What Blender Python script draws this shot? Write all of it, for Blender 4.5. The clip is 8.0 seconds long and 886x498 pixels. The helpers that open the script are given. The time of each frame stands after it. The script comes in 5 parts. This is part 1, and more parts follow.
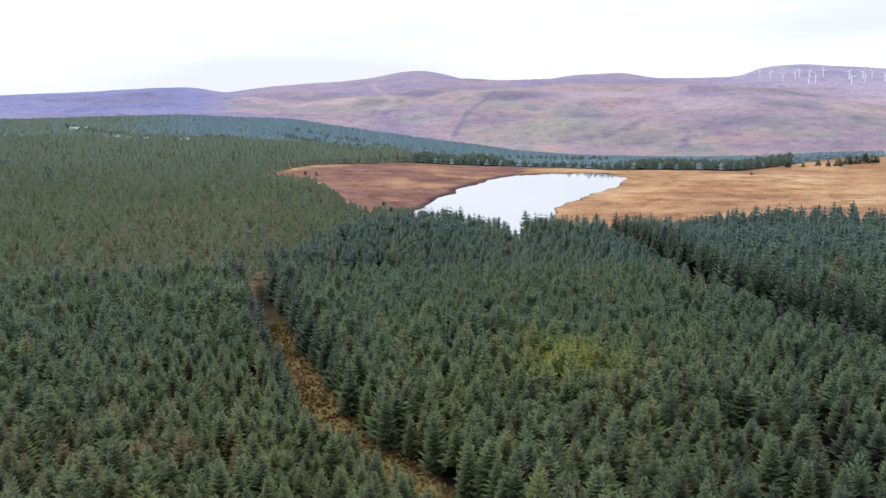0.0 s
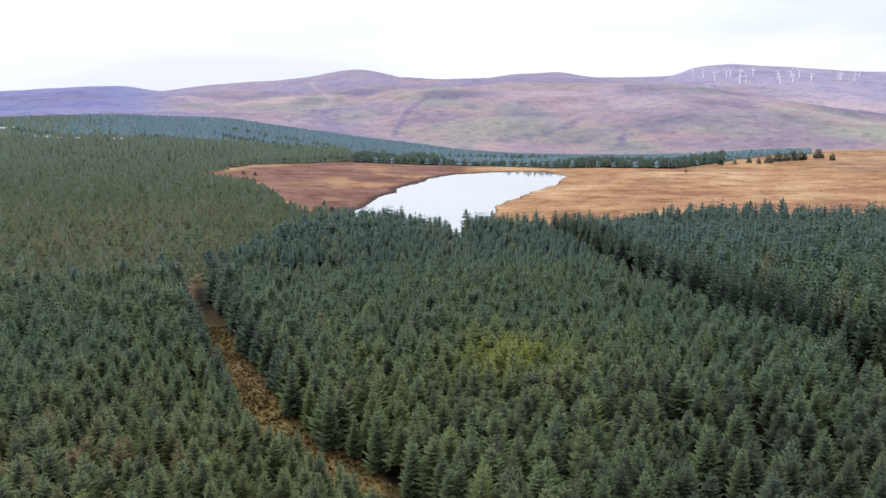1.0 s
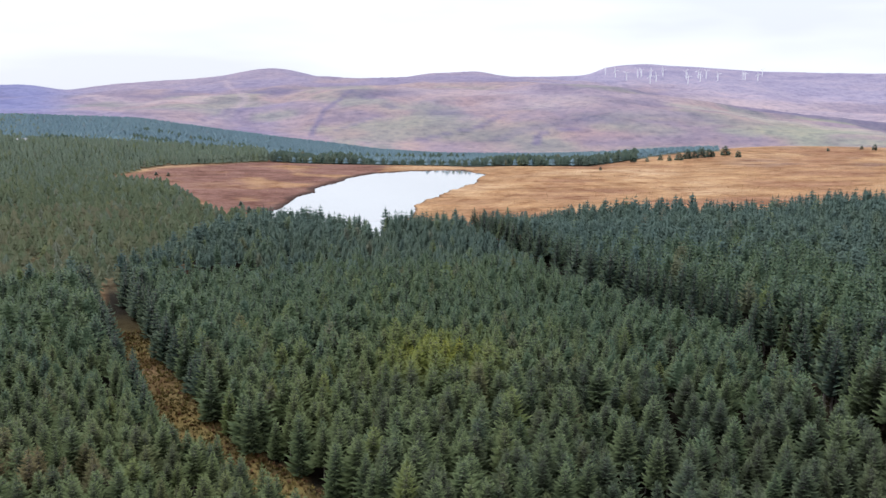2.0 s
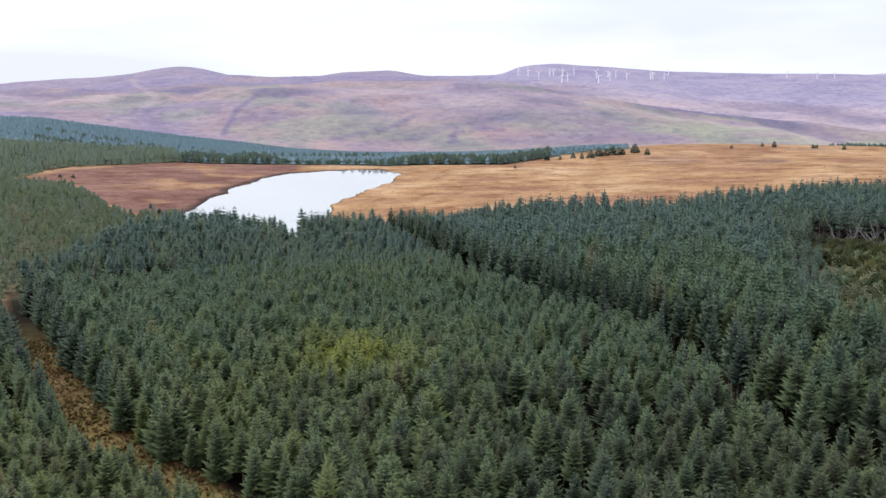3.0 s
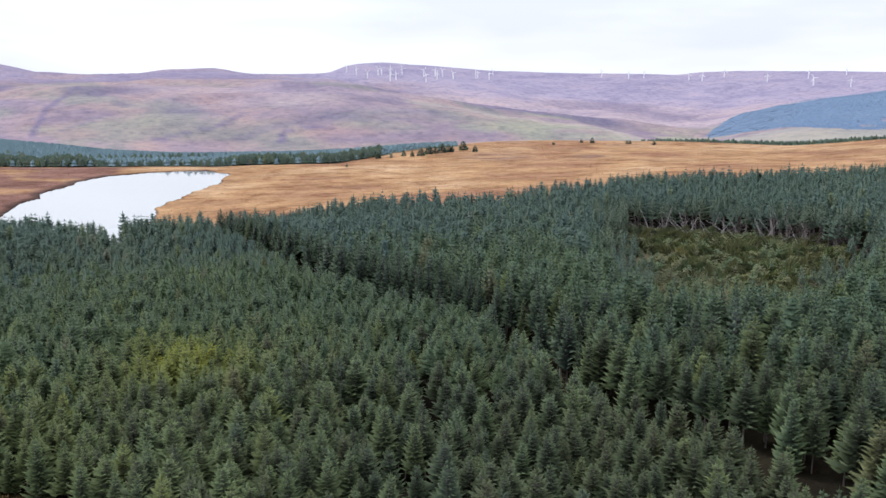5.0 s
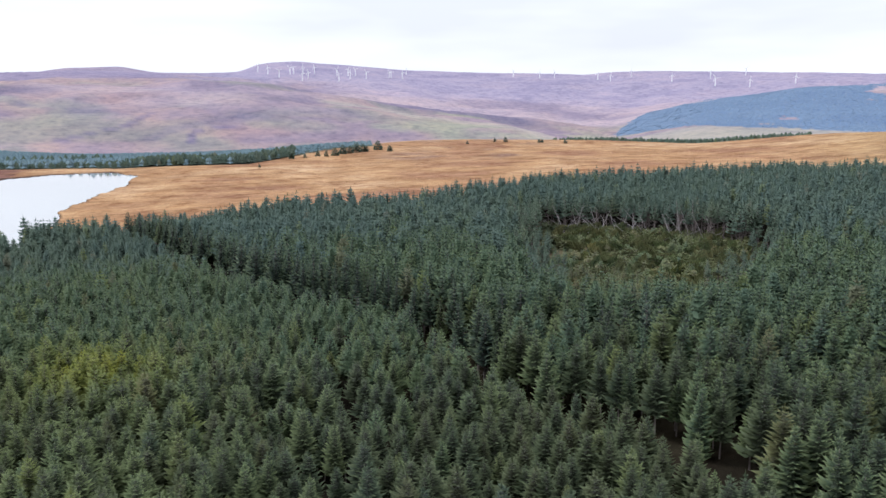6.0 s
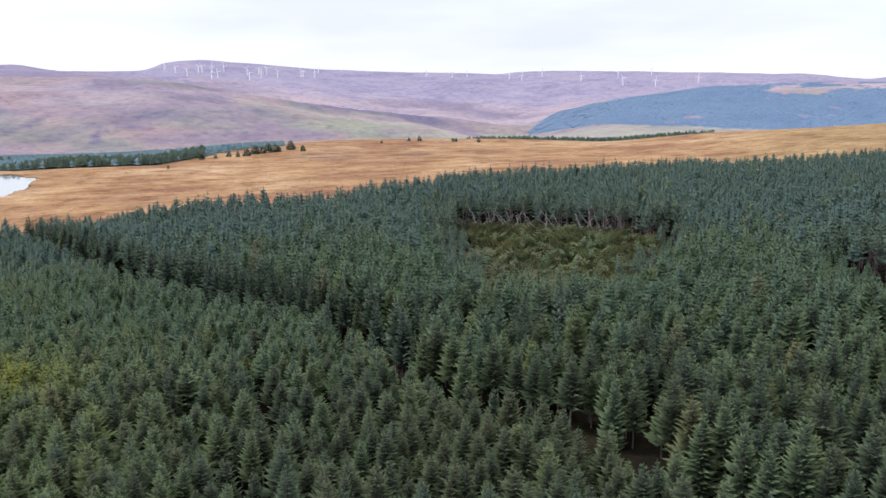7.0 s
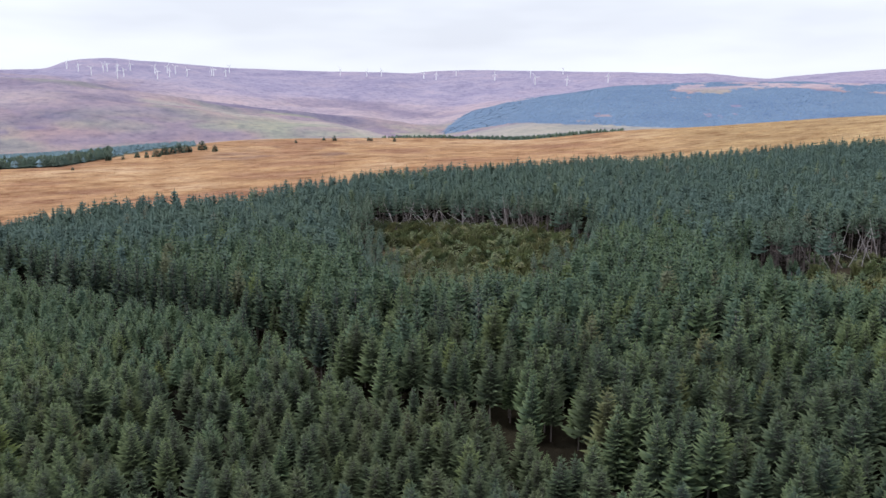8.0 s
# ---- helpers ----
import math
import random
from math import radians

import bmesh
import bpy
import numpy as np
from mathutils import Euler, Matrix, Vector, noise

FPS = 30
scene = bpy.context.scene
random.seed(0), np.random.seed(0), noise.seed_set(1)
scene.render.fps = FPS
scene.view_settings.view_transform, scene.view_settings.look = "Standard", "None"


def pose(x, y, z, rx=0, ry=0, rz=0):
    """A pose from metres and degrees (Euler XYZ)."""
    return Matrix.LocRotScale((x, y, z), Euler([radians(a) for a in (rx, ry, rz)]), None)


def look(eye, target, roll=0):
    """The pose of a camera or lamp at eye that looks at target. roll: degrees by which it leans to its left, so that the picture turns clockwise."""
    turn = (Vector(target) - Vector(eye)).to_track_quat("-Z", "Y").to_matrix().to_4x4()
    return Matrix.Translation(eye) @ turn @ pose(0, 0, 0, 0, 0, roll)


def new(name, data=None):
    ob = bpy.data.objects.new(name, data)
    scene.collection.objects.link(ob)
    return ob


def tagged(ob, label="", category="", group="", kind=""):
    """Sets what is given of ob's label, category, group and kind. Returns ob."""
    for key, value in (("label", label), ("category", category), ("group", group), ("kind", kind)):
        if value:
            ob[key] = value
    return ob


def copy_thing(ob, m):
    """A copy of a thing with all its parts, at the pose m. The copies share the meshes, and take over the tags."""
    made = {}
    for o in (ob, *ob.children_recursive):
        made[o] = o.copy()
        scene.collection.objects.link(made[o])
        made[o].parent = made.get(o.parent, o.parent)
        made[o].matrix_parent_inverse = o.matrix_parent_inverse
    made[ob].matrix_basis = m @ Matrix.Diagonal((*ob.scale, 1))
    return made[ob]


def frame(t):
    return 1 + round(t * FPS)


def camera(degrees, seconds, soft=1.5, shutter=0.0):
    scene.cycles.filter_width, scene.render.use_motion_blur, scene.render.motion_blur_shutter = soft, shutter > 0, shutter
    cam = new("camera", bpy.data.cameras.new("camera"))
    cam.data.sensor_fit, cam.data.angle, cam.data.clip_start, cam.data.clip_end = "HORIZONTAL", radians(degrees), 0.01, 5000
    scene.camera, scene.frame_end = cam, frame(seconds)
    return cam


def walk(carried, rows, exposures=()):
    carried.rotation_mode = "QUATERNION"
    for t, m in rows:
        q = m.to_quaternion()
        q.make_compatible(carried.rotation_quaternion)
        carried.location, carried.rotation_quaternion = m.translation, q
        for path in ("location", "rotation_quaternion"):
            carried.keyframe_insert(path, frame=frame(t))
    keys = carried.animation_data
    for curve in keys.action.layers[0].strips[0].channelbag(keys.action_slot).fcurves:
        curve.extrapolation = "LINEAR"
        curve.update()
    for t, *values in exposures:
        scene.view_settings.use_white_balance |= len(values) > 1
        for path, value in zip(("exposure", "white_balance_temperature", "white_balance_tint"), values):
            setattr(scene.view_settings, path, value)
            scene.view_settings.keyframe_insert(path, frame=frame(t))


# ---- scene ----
import functools

EYE = 40.0
cam = camera(54.45, 8.0, soft=1.55)
# seconds, x, y, z above the eye, turn to the right, tilt down
PATH = [
    (0.0, 0.00, 0.00, 0.00, 0.00, 9.75),
    (0.5, -0.02, -0.11, 0.03, 1.82, 9.79),
    (1.0, -0.04, -0.23, 0.05, 3.96, 9.82),
    (1.5, -0.06, -0.34, 0.05, 6.59, 9.85),
    (3.0, -0.11, -0.57, 0.05, 14.92, 9.94),
    (3.5, -0.14, -0.66, 0.05, 17.70, 9.97),
    (4.0, -0.17, -0.73, 0.05, 20.48, 9.99),
    (4.5, -0.19, -0.79, 0.05, 23.27, 10.01),
    (6.0, -0.27, -0.92, 0.06, 31.73, 10.07),
    (6.5, -0.30, -0.97, 0.06, 34.57, 10.08),
    (7.0, -0.33, -1.01, 0.07, 37.40, 10.12),
    (7.5, -0.35, -1.03, 0.07, 40.19, 10.15),
    (8.0, -0.37, -1.05, 0.07, 42.98, 10.17),
]
EXPOSURE = 0.90
walk(cam, [(t, pose(x, y, EYE + z, 90 - tilt, 0, -turn)) for t, x, y, z, turn, tilt in PATH],
     [(0.0, EXPOSURE, 5850, 10), (7.5, EXPOSURE, 5850, 10), (8.0, EXPOSURE - 0.1, 5850, 10)])

# ---------------------------------------------------------------- sky and sun
SUN_AZ, SUN_EL = radians(-40), radians(48)


def build_sky():
    w = bpy.data.worlds.new("overcast_sky")
    w.use_nodes = True
    scene.world = w
    nt = w.node_tree
    nt.nodes.clear()
    n = nt.nodes.new
    out, bg = n("ShaderNodeOutputWorld"), n("ShaderNodeBackground")
    sky = n("ShaderNodeTexSky")
    sky.sky_type, sky.sun_disc = "NISHITA", False
    sky.sun_elevation, sky.sun_rotation = SUN_EL, SUN_AZ
    sky.dust_density, sky.air_density = 2.0, 1.0
    clear = n("ShaderNodeVectorMath")
    clear.operation = "SCALE"
    clear.inputs["Scale"].default_value = 0.10
    nt.links.new(sky.outputs["Color"], clear.inputs[0])
    tc, mp = n("ShaderNodeTexCoord"), n("ShaderNodeMapping")
    mp.inputs["Scale"].default_value = (1.3, 1.3, 7.0)
    mp.inputs["Location"].default_value = (0.35, 0.2, 0.1)
    no = n("ShaderNodeTexNoise")
    no.inputs["Scale"].default_value, no.inputs["Detail"].default_value = 1.4, 4.0
    no.inputs["Roughness"].default_value = 0.5
    ramp = n("ShaderNodeValToRGB")
    e = ramp.color_ramp.elements
    e[0].position, e[0].color = 0.40, (0.500, 0.490, 0.496, 1)
    e[1].position, e[1].color = 0.70, (0.66, 0.646, 0.636, 1)
    soft = e.new(0.52)
    soft.color = (0.580, 0.568, 0.562, 1)
    # an overcast sky brightens from the horizon to the zenith
    xyz, rise = n("ShaderNodeSeparateXYZ"), n("ShaderNodeMapRange")
    rise.inputs["From Min"].default_value, rise.inputs["From Max"].default_value = 0.06, 0.8
    rise.inputs["To Min"].default_value, rise.inputs["To Max"].default_value = 1.0, 1.45
    cloud = n("ShaderNodeVectorMath")
    cloud.operation = "SCALE"
    nt.links.new(tc.outputs["Generated"], xyz.inputs["Vector"])
    nt.links.new(xyz.outputs["Z"], rise.inputs["Value"])
    nt.links.new(tc.outputs["Generated"], mp.inputs["Vector"])
    nt.links.new(mp.outputs["Vector"], no.inputs["Vector"])
    nt.links.new(no.outputs["Fac"], ramp.inputs["Fac"])
    nt.links.new(ramp.outputs["Color"], cloud.inputs[0])
    nt.links.new(rise.outputs["Result"], cloud.inputs["Scale"])
    mix = n("ShaderNodeMix")
    mix.data_type = "RGBA"
    mix.inputs["Factor"].default_value = 0.95
    nt.links.new(clear.outputs["Vector"], mix.inputs["A"])
    nt.links.new(cloud.outputs["Vector"], mix.inputs["B"])
    nt.links.new(mix.outputs["Result"], bg.inputs["Color"])
    nt.links.new(bg.outputs["Background"], out.inputs["Surface"])


build_sky()
sun_data = bpy.data.lights.new("sun", "SUN")
sun_data.energy, sun_data.angle, sun_data.color = 1.25, radians(15), (1.0, 0.96, 0.90)
sun = new("sun", sun_data)
sun.matrix_world = look((math.sin(SUN_AZ) * math.cos(SUN_EL) * 500, math.cos(SUN_AZ) * math.cos(SUN_EL) * 500, math.sin(SUN_EL) * 500), (0, 0, 0))

# ---------------------------------------------------------------- materials


class Nodes:
    """A small wrapper for building node materials."""

    def __init__(self, name):
        self.mat = bpy.data.materials.new(name)
        self.mat.use_nodes = True
        self.nt = self.mat.node_tree
        self.bsdf = self.nt.nodes["Principled BSDF"]

    def add(self, kind, **values):
        node = self.nt.nodes.new(kind)
        for key, value in values.items():
            node.inputs[key.replace("_", " ")].default_value = value
        return node

    def link(self, a, b):
        self.nt.links.new(a, b)

    def coords(self, scale=(1, 1, 1), turn=0.0):
        tc, mp = self.add("ShaderNodeTexCoord"), self.add("ShaderNodeMapping")
        mp.inputs["Scale"].default_value = scale
        mp.inputs["Rotation"].default_value = (0, 0, turn)
        self.link(tc.outputs["Object"], mp.inputs["Vector"])
        return mp.outputs["Vector"]

    def noise(self, scale, detail=4.0, rough=0.55, vec=None):
        no = self.add("ShaderNodeTexNoise", Scale=scale, Detail=detail, Roughness=rough)
        self.link(vec if vec is not None else self.coords(), no.inputs["Vector"])
        return no.outputs["Fac"]

    def ramp(self, fac, stops):
        r = self.add("ShaderNodeValToRGB")
        e = r.color_ramp.elements
        while len(e) < len(stops):
            e.new(0.5)
        for el, (p, c) in zip(e, stops):
            el.position, el.color = p, (*c, 1)
        self.link(fac, r.inputs["Fac"])
        return r.outputs["Color"]

    def mix(self, fac, a, b, blend="MIX"):
        m = self.nt.nodes.new("ShaderNodeMix")
        m.data_type, m.blend_type = "RGBA", blend
        for sock, value in ((m.inputs["Factor"], fac), (m.inputs["A"], a), (m.inputs["B"], b)):
            if isinstance(value, (int, float)):
                sock.default_value = value
            elif isinstance(value, tuple):
                sock.default_value = (*value, 1)
            else:
                self.link(value, sock)
        return m.outputs["Result"]

    def math(self, op, a, b=0.0):
        m = self.nt.nodes.new("ShaderNodeMath")
        m.operation = op
        for sock, value in zip(m.inputs, (a, b)):
            if isinstance(value, (int, float)):
                sock.default_value = value
            else:
                self.link(value, sock)
        return m.outputs["Value"]

    def attribute(self, name, output="Color"):
        a = self.nt.nodes.new("ShaderNodeAttribute")
        a.attribute_name = name
        return a.outputs[output]

    def split(self, color):
        s = self.nt.nodes.new("ShaderNodeSeparateColor")
        self.link(color, s.inputs["Color"])
        return s.outputs["Red"], s.outputs["Green"], s.outputs["Blue"]

    def bump(self, height, strength, distance):
        b = self.add("ShaderNodeBump", Strength=strength, Distance=distance)
        self.link(height, b.inputs["Height"])
        self.link(b.outputs["Normal"], self.bsdf.inputs["Normal"])

    def done(self, color, rough=0.9, spec=0.15):
        if isinstance(color, tuple):
            self.bsdf.inputs["Base Color"].default_value = (*color, 1)
        else:
            self.link(color, self.bsdf.inputs["Base Color"])
        self.bsdf.inputs["Roughness"].default_value = rough
        self.bsdf.inputs["Specular IOR Level"].default_value = spec
        return self.mat


def mat_leaf(name, hues, per_object=False, inner_shade=0.70, patches=0.035, tip_paling=0.85):
    """Spruce needles: blue-green to olive from tree to tree, tips paled for new growth and for light on the bough ends,
    crown shade painted dark over the bare twigs at the stem, some trees yellowed or browned.
    """
    m = Nodes(name)
    rnd, tip, yellow = m.split(m.attribute("leaf"))
    brown = m.attribute("leaf", "Alpha")
    if per_object:
        oi = m.nt.nodes.new("ShaderNodeObjectInfo")
        rnd = oi.outputs["Random"]
        brown = m.math("MULTIPLY", m.ramp(rnd, [(0.0, (0, 0, 0)), (0.10, (0.9, 0.9, 0.9)), (0.14, (0, 0, 0)), (0.80, (0, 0, 0)), (0.86, (0.9, 0.9, 0.9)), (0.92, (0, 0, 0))]), 0.32)
    tone = m.ramp(rnd, [(0.0, hues[0]), (0.35, hues[1]), (0.7, hues[2]), (1.0, hues[3])])
    patch = m.noise(patches, 3.0, 0.55, m.nt.nodes.new("ShaderNodeNewGeometry").outputs["Position"])
    tone = m.mix(m.ramp(patch, [(0.45, (0, 0, 0)), (0.70, (0.7, 0.7, 0.7))]), tone, hues[4])
    place = m.nt.nodes.new("ShaderNodeNewGeometry").outputs["Position"]
    fine = m.noise(2.2, 3.0, 0.7, place)
    grain = m.noise(11.0, 2.0, 0.6, place)
    tone = m.mix(1.0, tone, m.ramp(grain, [(0.34, (0.84, 0.85, 0.85)), (0.52, (1.0, 1.0, 1.0)), (0.68, (1.14, 1.13, 1.10))]), "MULTIPLY")
    tone = m.mix(m.ramp(fine, [(0.3, (0, 0, 0)), (0.75, (1, 1, 1))]), m.mix(1.0, tone, (0.84, 0.84, 0.84), "MULTIPLY"), tone)
    # bough ends paled: new growth, and light put into the colour
    tone = m.mix(m.ramp(tip, [(0.55, (0, 0, 0)), (1.0, (tip_paling, tip_paling, tip_paling))]), tone, hues[5])
    tone = m.mix(yellow, tone, hues[6])
    tone = m.mix(brown, tone, hues[7])
    # shade inside the crown painted on, darker towards the stem and its bare twigs
    tone = m.mix(m.ramp(tip, [(0.05, (0, 0, 0)), (0.60, (1, 1, 1))]), m.mix(inner_shade, tone, (0.022, 0.022, 0.017)), tone)
    return m.done(tone, 0.75, 0.25)


LEAF = [(0.052, 0.090, 0.064), (0.058, 0.096, 0.054), (0.074, 0.108, 0.045), (0.100, 0.124, 0.043),
        (0.052, 0.090, 0.060), (0.170, 0.212, 0.092), (0.215, 0.225, 0.016), (0.170, 0.118, 0.052)]
# LEAF darkened, for near trees clear of haze and for shaded ride edges
SHADED_LEAF = [(0.028, 0.050, 0.040), (0.034, 0.059, 0.040), (0.049, 0.070, 0.035), (0.069, 0.078, 0.033),
            (0.030, 0.054, 0.042), (0.114, 0.145, 0.071), (0.147, 0.156, 0.018), (0.131, 0.085, 0.033)]
# LEAF made paler and bluer: haze before the back stands, as needle colour
HAZED_BACK_LEAF = [(0.071, 0.112, 0.097), (0.080, 0.119, 0.088), (0.091, 0.125, 0.081), (0.109, 0.135, 0.074),
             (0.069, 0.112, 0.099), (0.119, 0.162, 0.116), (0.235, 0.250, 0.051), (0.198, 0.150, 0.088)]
YOUNG_LEAF = [(0.101, 0.143, 0.086), (0.110, 0.147, 0.084), (0.125, 0.154, 0.082), (0.143, 0.156, 0.082),
              (0.106, 0.143, 0.089), (0.165, 0.194, 0.119), (0.220, 0.220, 0.054), (0.198, 0.152, 0.097)]
# air haze put into needle colours: paler first, then bluer with distance
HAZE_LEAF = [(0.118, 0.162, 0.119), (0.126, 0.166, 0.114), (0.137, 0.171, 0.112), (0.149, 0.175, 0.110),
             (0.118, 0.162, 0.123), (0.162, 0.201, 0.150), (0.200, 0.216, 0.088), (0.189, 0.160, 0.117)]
HAZED_FAR_LEAF = [(0.147, 0.226, 0.268), (0.152, 0.230, 0.266), (0.157, 0.232, 0.260), (0.164, 0.238, 0.254),
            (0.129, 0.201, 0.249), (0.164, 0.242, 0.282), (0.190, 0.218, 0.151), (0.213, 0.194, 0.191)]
HAZED_HILL_LEAF = [(0.121, 0.179, 0.280), (0.124, 0.183, 0.282), (0.131, 0.187, 0.282), (0.138, 0.192, 0.282),
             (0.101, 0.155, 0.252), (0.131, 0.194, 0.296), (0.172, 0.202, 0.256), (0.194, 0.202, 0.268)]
LEAVES, LEAVES_HAZE = mat_leaf("spruce_needles", LEAF), mat_leaf("hazed_conifer_needles", HAZE_LEAF, False, 0.35)
LEAVES_SHADED, LEAVES_TREE = mat_leaf("shaded_spruce_needles", SHADED_LEAF, False, 0.72), mat_leaf("spruce_needles_tree", LEAF, True, 0.72)
LEAVES_TREE_SHADED = mat_leaf("shaded_spruce_needles_tree", SHADED_LEAF, True, 0.72)
LEAVES_FAR, LEAVES_BLUE = mat_leaf("hazed_distant_needles", HAZED_FAR_LEAF, False, 0.08, 0.012, 0.4), mat_leaf("hazed_hillside_needles", HAZED_HILL_LEAF, False, 0.05, 0.005, 0.3)
LEAVES_BACK = mat_leaf("hazed_back_needles", HAZED_BACK_LEAF, False, 0.12, 0.02, 0.12)
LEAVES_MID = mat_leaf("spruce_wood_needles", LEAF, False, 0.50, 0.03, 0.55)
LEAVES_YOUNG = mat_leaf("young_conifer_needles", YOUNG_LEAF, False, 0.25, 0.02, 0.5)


def mat_bark():
    m = Nodes("bark")
    v = m.coords((6, 6, 1.2))
    c = m.ramp(m.noise(3.0, 5.0, 0.6, v), [(0.3, (0.10, 0.08, 0.075)), (0.7, (0.25, 0.21, 0.20))])
    m.bump(m.noise(5.0, 4.0, 0.6, v), 0.6, 0.03)
    return m.done(c, 0.9, 0.1)


def mat_dead_wood():
    m = Nodes("bleached_wood")
    c = m.ramp(m.noise(2.0, 5.0, 0.6, m.coords((4, 4, 1))), [(0.3, (0.20, 0.18, 0.18)), (0.7, (0.42, 0.38, 0.38))])
    return m.done(c, 0.85, 0.1)


def mat_ground():
    """Moor, heather, peat and hill pasture: cover by the plan, with mottling, tussocks and long streaks."""
    m = Nodes("moorland")
    base = m.attribute("cover")
    rough = m.attribute("cover", "Alpha")
    streak = m.noise(0.055, 8.0, 0.66, m.coords((0.6, 1.2, 1.0), -0.35))
    band = m.noise(0.11, 6.0, 0.62, m.coords((1.0, 1.0, 1.0), 0.4))
    near = m.noise(0.45, 6.0, 0.7)
    mid = m.noise(0.03, 5.0, 0.6)
    far = m.noise(0.0055, 7.0, 0.55)
    slope = m.noise(0.016, 8.0, 0.68)
    g = m.mix(1.0, base, m.ramp(streak, [(0.36, (0.70, 0.63, 0.60)), (0.47, (1.0, 1.0, 1.0)), (0.54, (1.0, 1.0, 1.0)), (0.66, (1.20, 1.20, 1.16))]), "MULTIPLY")
    g = m.mix(1.0, g, m.ramp(near, [(0.32, (0.74, 0.70, 0.67)), (0.52, (1.0, 1.0, 1.0)), (0.70, (1.22, 1.22, 1.20))]), "MULTIPLY")
    g = m.mix(1.0, g, m.ramp(mid, [(0.34, (0.76, 0.70, 0.68)), (0.60, (1.08, 1.08, 1.08))]), "MULTIPLY")
    g = m.mix(1.0, g, m.ramp(band, [(0.36, (0.70, 0.60, 0.56)), (0.46, (1.0, 0.97, 0.95)), (0.56, (1.0, 1.0, 1.0)), (0.68, (1.24, 1.26, 1.28))]), "MULTIPLY")
    h = m.mix(1.0, base, m.ramp(far, [(0.38, (0.86, 0.86, 0.91)), (0.50, (1.0, 1.0, 1.0)), (0.62, (1.07, 1.04, 1.0))]), "MULTIPLY")
    speck = m.noise(0.050, 8.0, 0.72)
    h = m.mix(1.0, h, m.ramp(speck, [(0.36, (0.74, 0.74, 0.79)), (0.47, (0.98, 0.98, 1.0)), (0.64, (1.20, 1.15, 1.10))]), "MULTIPLY")
    h = m.mix(1.0, h, m.ramp(slope, [(0.40, (0.88, 0.87, 0.90)), (0.5, (1.0, 1.0, 1.0)), (0.6, (1.05, 1.03, 1.0))]), "MULTIPLY")
    c = m.mix(rough, h, g)
    m.bump(m.noise(0.6, 6.0, 0.7), 0.9, 0.5)
    return m.done(c, 0.95, 0.05)


def mat_water():
    m = Nodes("lake_water")
    m.bump(m.noise(0.5, 3.0, 0.5), 0.02, 0.04)
    # pale base and raised IOR paint extra sky reflection onto dark peaty water
    mat = m.done((0.31, 0.32, 0.33), 0.07, 0.5)
    m.bsdf.inputs["IOR"].default_value = 2.4
    return mat


def mat_plain(name, color, rough=0.5, spec=0.4):
    m = Nodes(name)
    c = m.mix(1.0, color, m.ramp(m.noise(1.5, 4.0), [(0.3, (0.88, 0.88, 0.88)), (0.7, (1.06, 1.06, 1.06))]), "MULTIPLY")
    return m.done(c, rough, spec)


BARK, DEAD, MOOR, WATER = mat_bark(), mat_dead_wood(), mat_ground(), mat_water()
PALE_WALL, SLATE = mat_plain("pale_wall_paint", (0.44, 0.38, 0.35), 0.9), mat_plain("grey_roofing", (0.34, 0.33, 0.34), 0.8)
WHITE = mat_plain("white_turbine_paint", (0.88, 0.88, 0.89), 0.35)
WHITE.node_tree.nodes["Principled BSDF"].inputs["Roughness"].default_value = 0.3

# ---------------------------------------------------------------- the lie of the land


def lattice(seed):
    return np.random.default_rng(seed).random((256, 256))


LAT = [lattice(s) for s in range(4)]


def vnoise(x, y, size, octaves=4, seed=0, gain=0.5):
    """Value noise over the plan, from -1 to 1, with features of about that size in metres."""
    total, amp, norm = 0.0, 1.0, 0.0
    for o in range(octaves):
        t = LAT[(seed + o) % 4]
        u, v = np.asarray(x) / size * 2 ** o + 37.7 * seed + 11 * o, np.asarray(y) / size * 2 ** o + 91.3 * seed + 5 * o
        i, j = np.floor(u).astype(int), np.floor(v).astype(int)
        a, b = u - i, v - j
        a, b = a * a * (3 - 2 * a), b * b * (3 - 2 * b)
        i0, i1, j0, j1 = i % 256, (i + 1) % 256, j % 256, (j + 1) % 256
        total = total + amp * ((t[i0, j0] * (1 - a) + t[i1, j0] * a) * (1 - b) + (t[i0, j1] * (1 - a) + t[i1, j1] * a) * b)
        norm += amp
        amp *= gain
    return 2 * total / norm - 1


def smooth(x, a, b):
    t = np.clip((np.asarray(x, float) - a) / (b - a), 0, 1)
    return t * t * (3 - 2 * t)


BEARINGS = [-40, -27, -17, -10, -5, 0, 5, 10, 15, 20, 25, 30, 36, 42, 48, 54, 60, 66, 72, 90]
